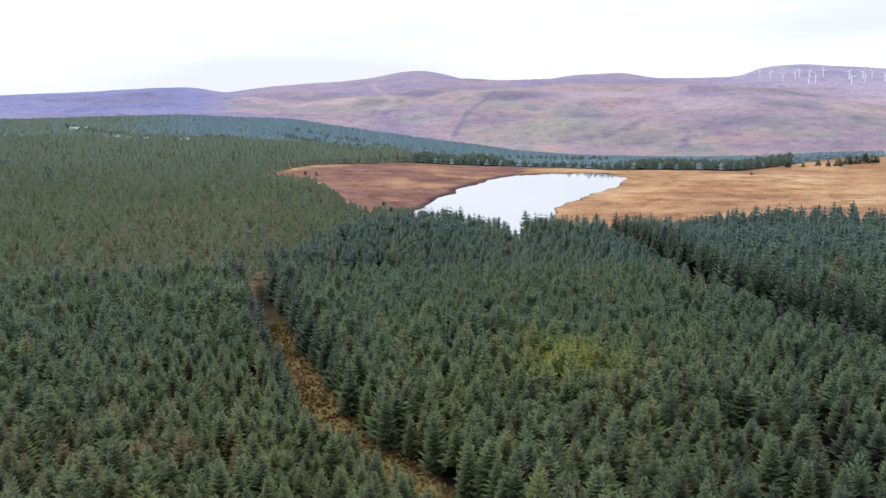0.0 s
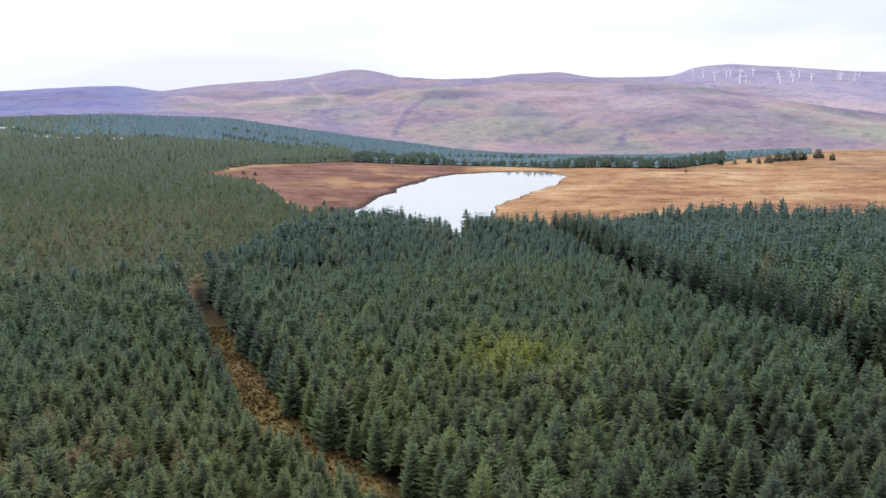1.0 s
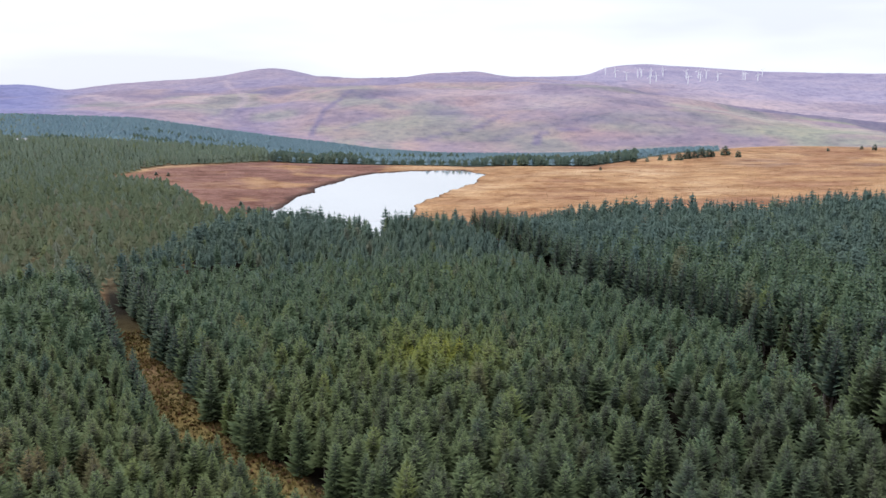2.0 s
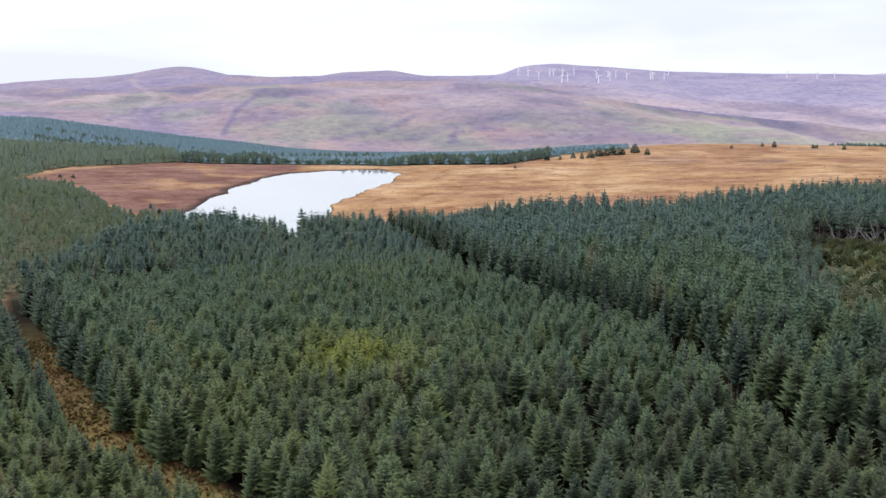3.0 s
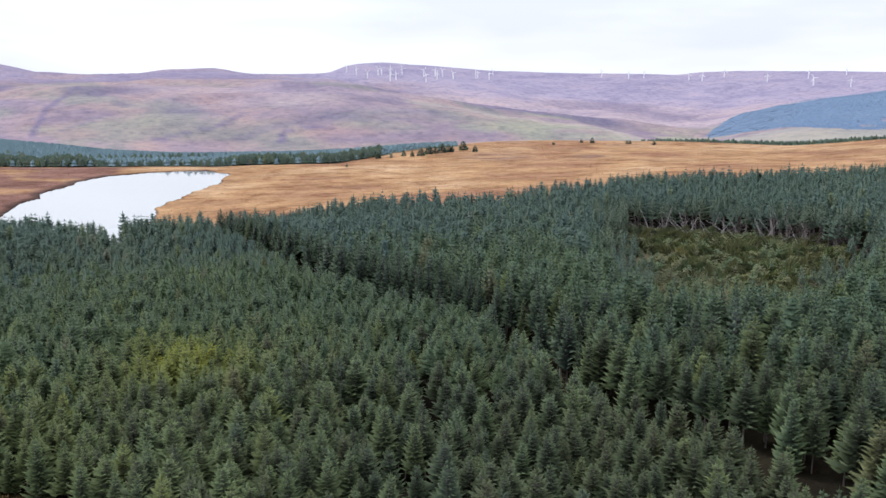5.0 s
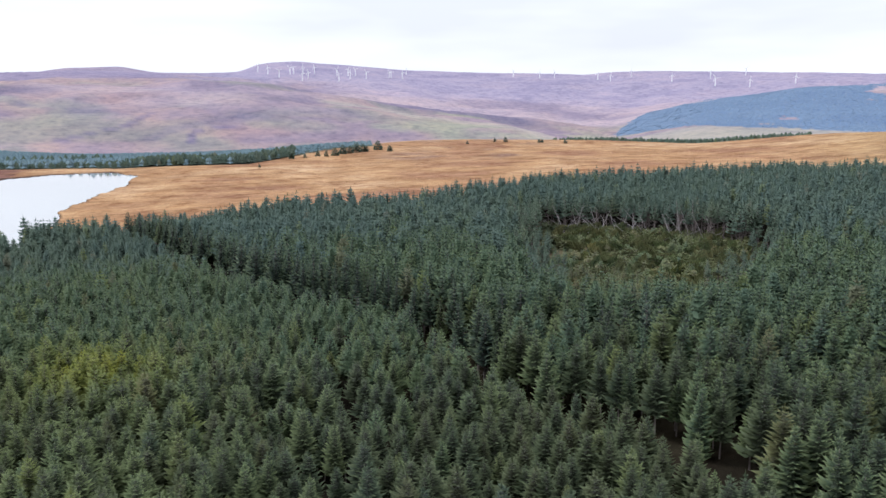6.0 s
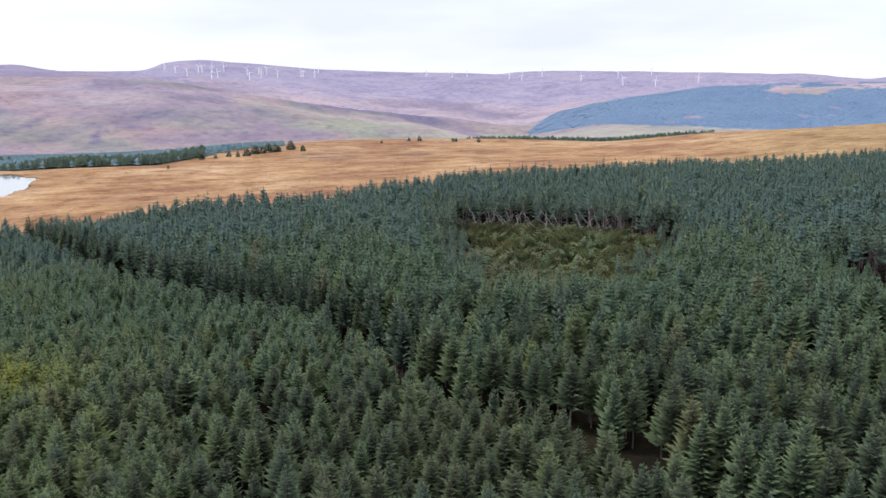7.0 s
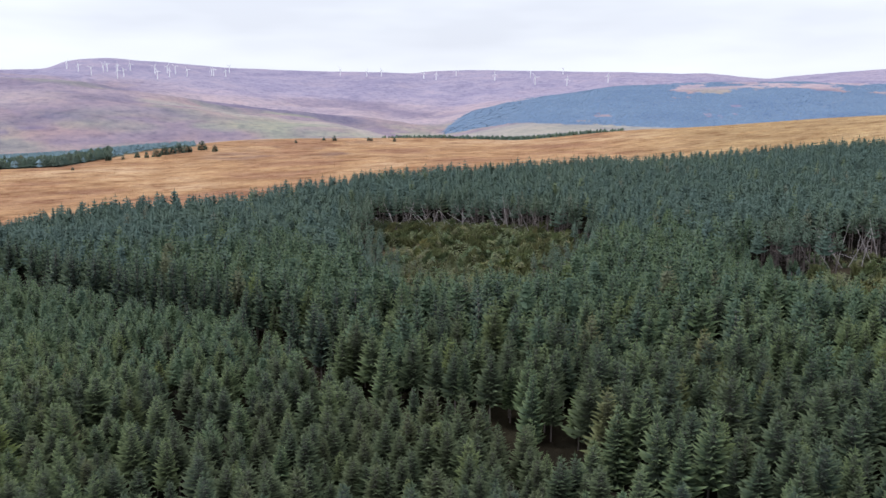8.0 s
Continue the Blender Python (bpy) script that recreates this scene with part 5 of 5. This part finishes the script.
def moor_tussocks():
    g = np.random.default_rng(61)
    az, r = g.uniform(-12, 72, 18000), np.sqrt(g.uniform(240 ** 2, 820 ** 2, 18000))
    x, y = r * np.sin(np.radians(az)), r * np.cos(np.radians(az))
    keep = (r > edge(az) + 2) & (lake_distance(x, y) > 2.5) & ~young_wood(x, y) & ~far_wood(x, y) & (vnoise(x, y, 26, 3, 2) > -0.15)
    heath = outside(x, y, HEATHER) < 4
    a = keep & ~heath
    tussocks("moor_grass", "golden and rusty tussock grass on open moor", x[a], y[a], g.uniform(0.2, 0.42, int(a.sum())),
             [(0.46, 0.29, 0.15), (0.55, 0.40, 0.25), (0.36, 0.22, 0.13)], 62)
    b = keep & heath
    tussocks("heather", "dark reddish brown heather with pale grass tufts", x[b], y[b], g.uniform(0.2, 0.42, int(b.sum())),
             [(0.22, 0.12, 0.095), (0.26, 0.15, 0.115), (0.17, 0.10, 0.085), (0.42, 0.28, 0.17)], 63)


moor_tussocks()


def ride_grass():
    g = np.random.default_rng(71)
    x, y = g.uniform(-46, 10, 30000), g.uniform(62, 192, 30000)
    d, _ = line_distance(x, y, RIDE)
    k = (d < ride_half(y) + 1.0) & (y < 152)
    x, y = x[k], y[k]
    tussocks("ride_grass", "rough olive and brown grass along the forest ride", x, y, g.uniform(0.2, 0.5, len(x)),
             [(0.18, 0.145, 0.05), (0.16, 0.13, 0.045), (0.16, 0.095, 0.05), (0.21, 0.155, 0.07), (0.14, 0.12, 0.045)], 72)


ride_grass()


def farm_buildings():
    g = random.Random(55)
    for az, r, length, depth, tall in SHEDS:
        a = math.radians(az)
        x, y = r * math.sin(a), r * math.cos(a)
        root = tagged(new("farm_building"), "long pale farm building with a grey roof among conifers" if length > 10 else "small pale farm building with a grey roof among conifers", "farm building", "farm buildings")
        root.matrix_basis = pose(x, y, float(height(x, y)) - 0.3, 0, 0, -az + g.uniform(-12, 12))
        eaves = tall - 1.3
        bm = bmesh.new()
        ends = []
        for sx in (-1, 1):
            ends.append([bm.verts.new((sx * length / 2, py, pz)) for py, pz in ((-depth / 2, 0), (depth / 2, 0), (depth / 2, eaves), (0, tall - 0.12), (-depth / 2, eaves))])
        for k in range(5):
            bm.faces.new((ends[0][k], ends[0][(k + 1) % 5], ends[1][(k + 1) % 5], ends[1][k]))
        bm.faces.new(ends[0][::-1])
        bm.faces.new(ends[1])
        bmesh.ops.recalc_face_normals(bm, faces=bm.faces[:])
        part("wall", bm, PALE_WALL, root)
        for side in (-1, 1):
            bm = bmesh.new()
            run, rise = depth / 2 + 0.4, 1.3 * (depth / 2 + 0.4) / (depth / 2)
            lo, hi = [], []
            for dz in (0.0, 0.12):
                lo += [bm.verts.new((sx * (length / 2 + 0.3), side * run, tall - rise + dz)) for sx in (-1, 1)]
                hi += [bm.verts.new((sx * (length / 2 + 0.3), 0, tall + dz)) for sx in (-1, 1)]
            for quad in ((lo[0], lo[1], hi[1], hi[0]), (lo[2], lo[3], hi[3], hi[2]), (lo[0], lo[1], lo[3], lo[2]), (hi[0], hi[1], hi[3], hi[2]), (lo[0], hi[0], hi[2], lo[2]), (lo[1], hi[1], hi[3], lo[3])):
                bm.faces.new(quad)
            bmesh.ops.recalc_face_normals(bm, faces=bm.faces[:])
            part("roof", bm, SLATE, root)
        bm = bmesh.new()
        bmesh.ops.create_cube(bm, size=1.0, matrix=Matrix.LocRotScale((length * 0.2, -depth / 2 - 0.02, 1.5), None, (2.2, 0.08, 3.0)))
        part("door", bm, SLATE, root)


farm_buildings()

# bearing, slope of the foot and height of the wind turbines, in degrees
TURBINES = [(19.82, 1.53, 0.5), (20.46, 1.37, 0.57), (21.16, 1.17, 0.5), (21.86, 1.37, 0.52), (22.08, 1.4, 0.5), (22.64, 0.99, 0.7), (22.68, 1.4, 0.55), (23.01, 1.08, 0.5),
            (23.41, 1.43, 0.54), (24.83, 1.3, 0.59), (24.97, 0.95, 0.71), (25.57, 1.3, 0.48), (25.7, 1.09, 0.51), (26.05, 1.3, 0.5), (26.74, 1.12, 0.58), (28.23, 1.15, 0.49),
            (28.35, 1.15, 0.49), (29.09, 1.11, 0.47), (29.33, 1.37, 0.3), (36.32, 1.23, 0.32), (38.02, 1.13, 0.32), (38.97, 1.18, 0.25), (41.73, 1.03, 0.28), (42.54, 0.96, 0.48),
            (43.85, 1.22, 0.28), (46.36, 0.89, 0.61), (48.68, 1.11, 0.29), (48.99, 0.62, 0.74), (50.76, 1.28, 0.2), (51.04, 0.58, 0.63), (53.65, 0.77, 0.54)]


def tube(bm, r0, r1, z0, z1, sides=10):
    lo = [bm.verts.new((r0 * math.cos(6.2832 * k / sides), r0 * math.sin(6.2832 * k / sides), z0)) for k in range(sides)]
    hi = [bm.verts.new((r1 * math.cos(6.2832 * k / sides), r1 * math.sin(6.2832 * k / sides), z1)) for k in range(sides)]
    for k in range(sides):
        bm.faces.new((lo[k], lo[(k + 1) % sides], hi[(k + 1) % sides], hi[k]))
    bm.faces.new(lo[::-1])
    bm.faces.new(hi)


def turbine_prototype():
    """A wind turbine one metre to the blade tip: tapered tower, nacelle, hub and three blades."""
    root = tagged(new("wind_turbine"), "white three-bladed wind turbine on a heather ridge", "wind turbine", "wind farm")
    bm = bmesh.new()
    tube(bm, 0.046, 0.032, 0.0, 0.64)
    part("tower", bm, WHITE, root)
    bm = bmesh.new()
    bmesh.ops.create_cube(bm, size=1.0, matrix=Matrix.LocRotScale((0, 0.012, 0.655), None, (0.032, 0.085, 0.034)))
    bmesh.ops.bevel(bm, geom=bm.edges[:], offset=0.006, segments=2, affect="EDGES")
    part("nacelle", bm, WHITE, root)
    bm = bmesh.new()
    bmesh.ops.create_uvsphere(bm, u_segments=10, v_segments=6, radius=0.018, matrix=Matrix.LocRotScale((0, -0.04, 0.655), None, (1, 1.3, 1)))
    part("hub", bm, WHITE, root)
    for k in range(3):
        bm = bmesh.new()
        rows = [(0.012, 0.022, 0.018), (0.05, 0.052, 0.016), (0.12, 0.046, 0.012), (0.22, 0.034, 0.008), (0.34, 0.016, 0.004)]
        rings = [[bm.verts.new((sx * w * 0.5 + w * 0.2, sy * t * 0.5, z)) for sx, sy in ((-1, 0), (0, 1), (1, 0), (0, -1))] for z, w, t in rows]
        for p, q in zip(rings, rings[1:]):
            for a in range(4):
                bm.faces.new((p[a], p[(a + 1) % 4], q[(a + 1) % 4], q[a]))
        bm.faces.new(rings[-1])
        bm.faces.new(rings[0][::-1])
        part("blade", bm, WHITE, root).matrix_basis = pose(0, -0.045, 0.655, 0, 120 * k, 0)
    return root


def wind_farm():
    proto = turbine_prototype()
    g = random.Random(77)
    first = True
    for az, el, tall in TURBINES:
        x, y, z, r = stand_on(az, el, 3000, 4300)
        h = max(40.0, r * math.radians(tall) * 1.05)
        turn = -az + g.uniform(-25, 25)
        if first:
            ob, first = proto, False
        else:
            ob = copy_thing(proto, pose(0, 0, 0))
        ob.matrix_basis = pose(x, y, z - 0.5, 0, 0, turn) @ Matrix.Diagonal((h, h, h, 1))
        spin = g.uniform(0, 120)
        for n, b in enumerate(c for c in ob.children if c.name.startswith("blade")):
            b.matrix_basis = pose(0, -0.045, 0.655, 0, 120 * n + spin, 0)


wind_farm()
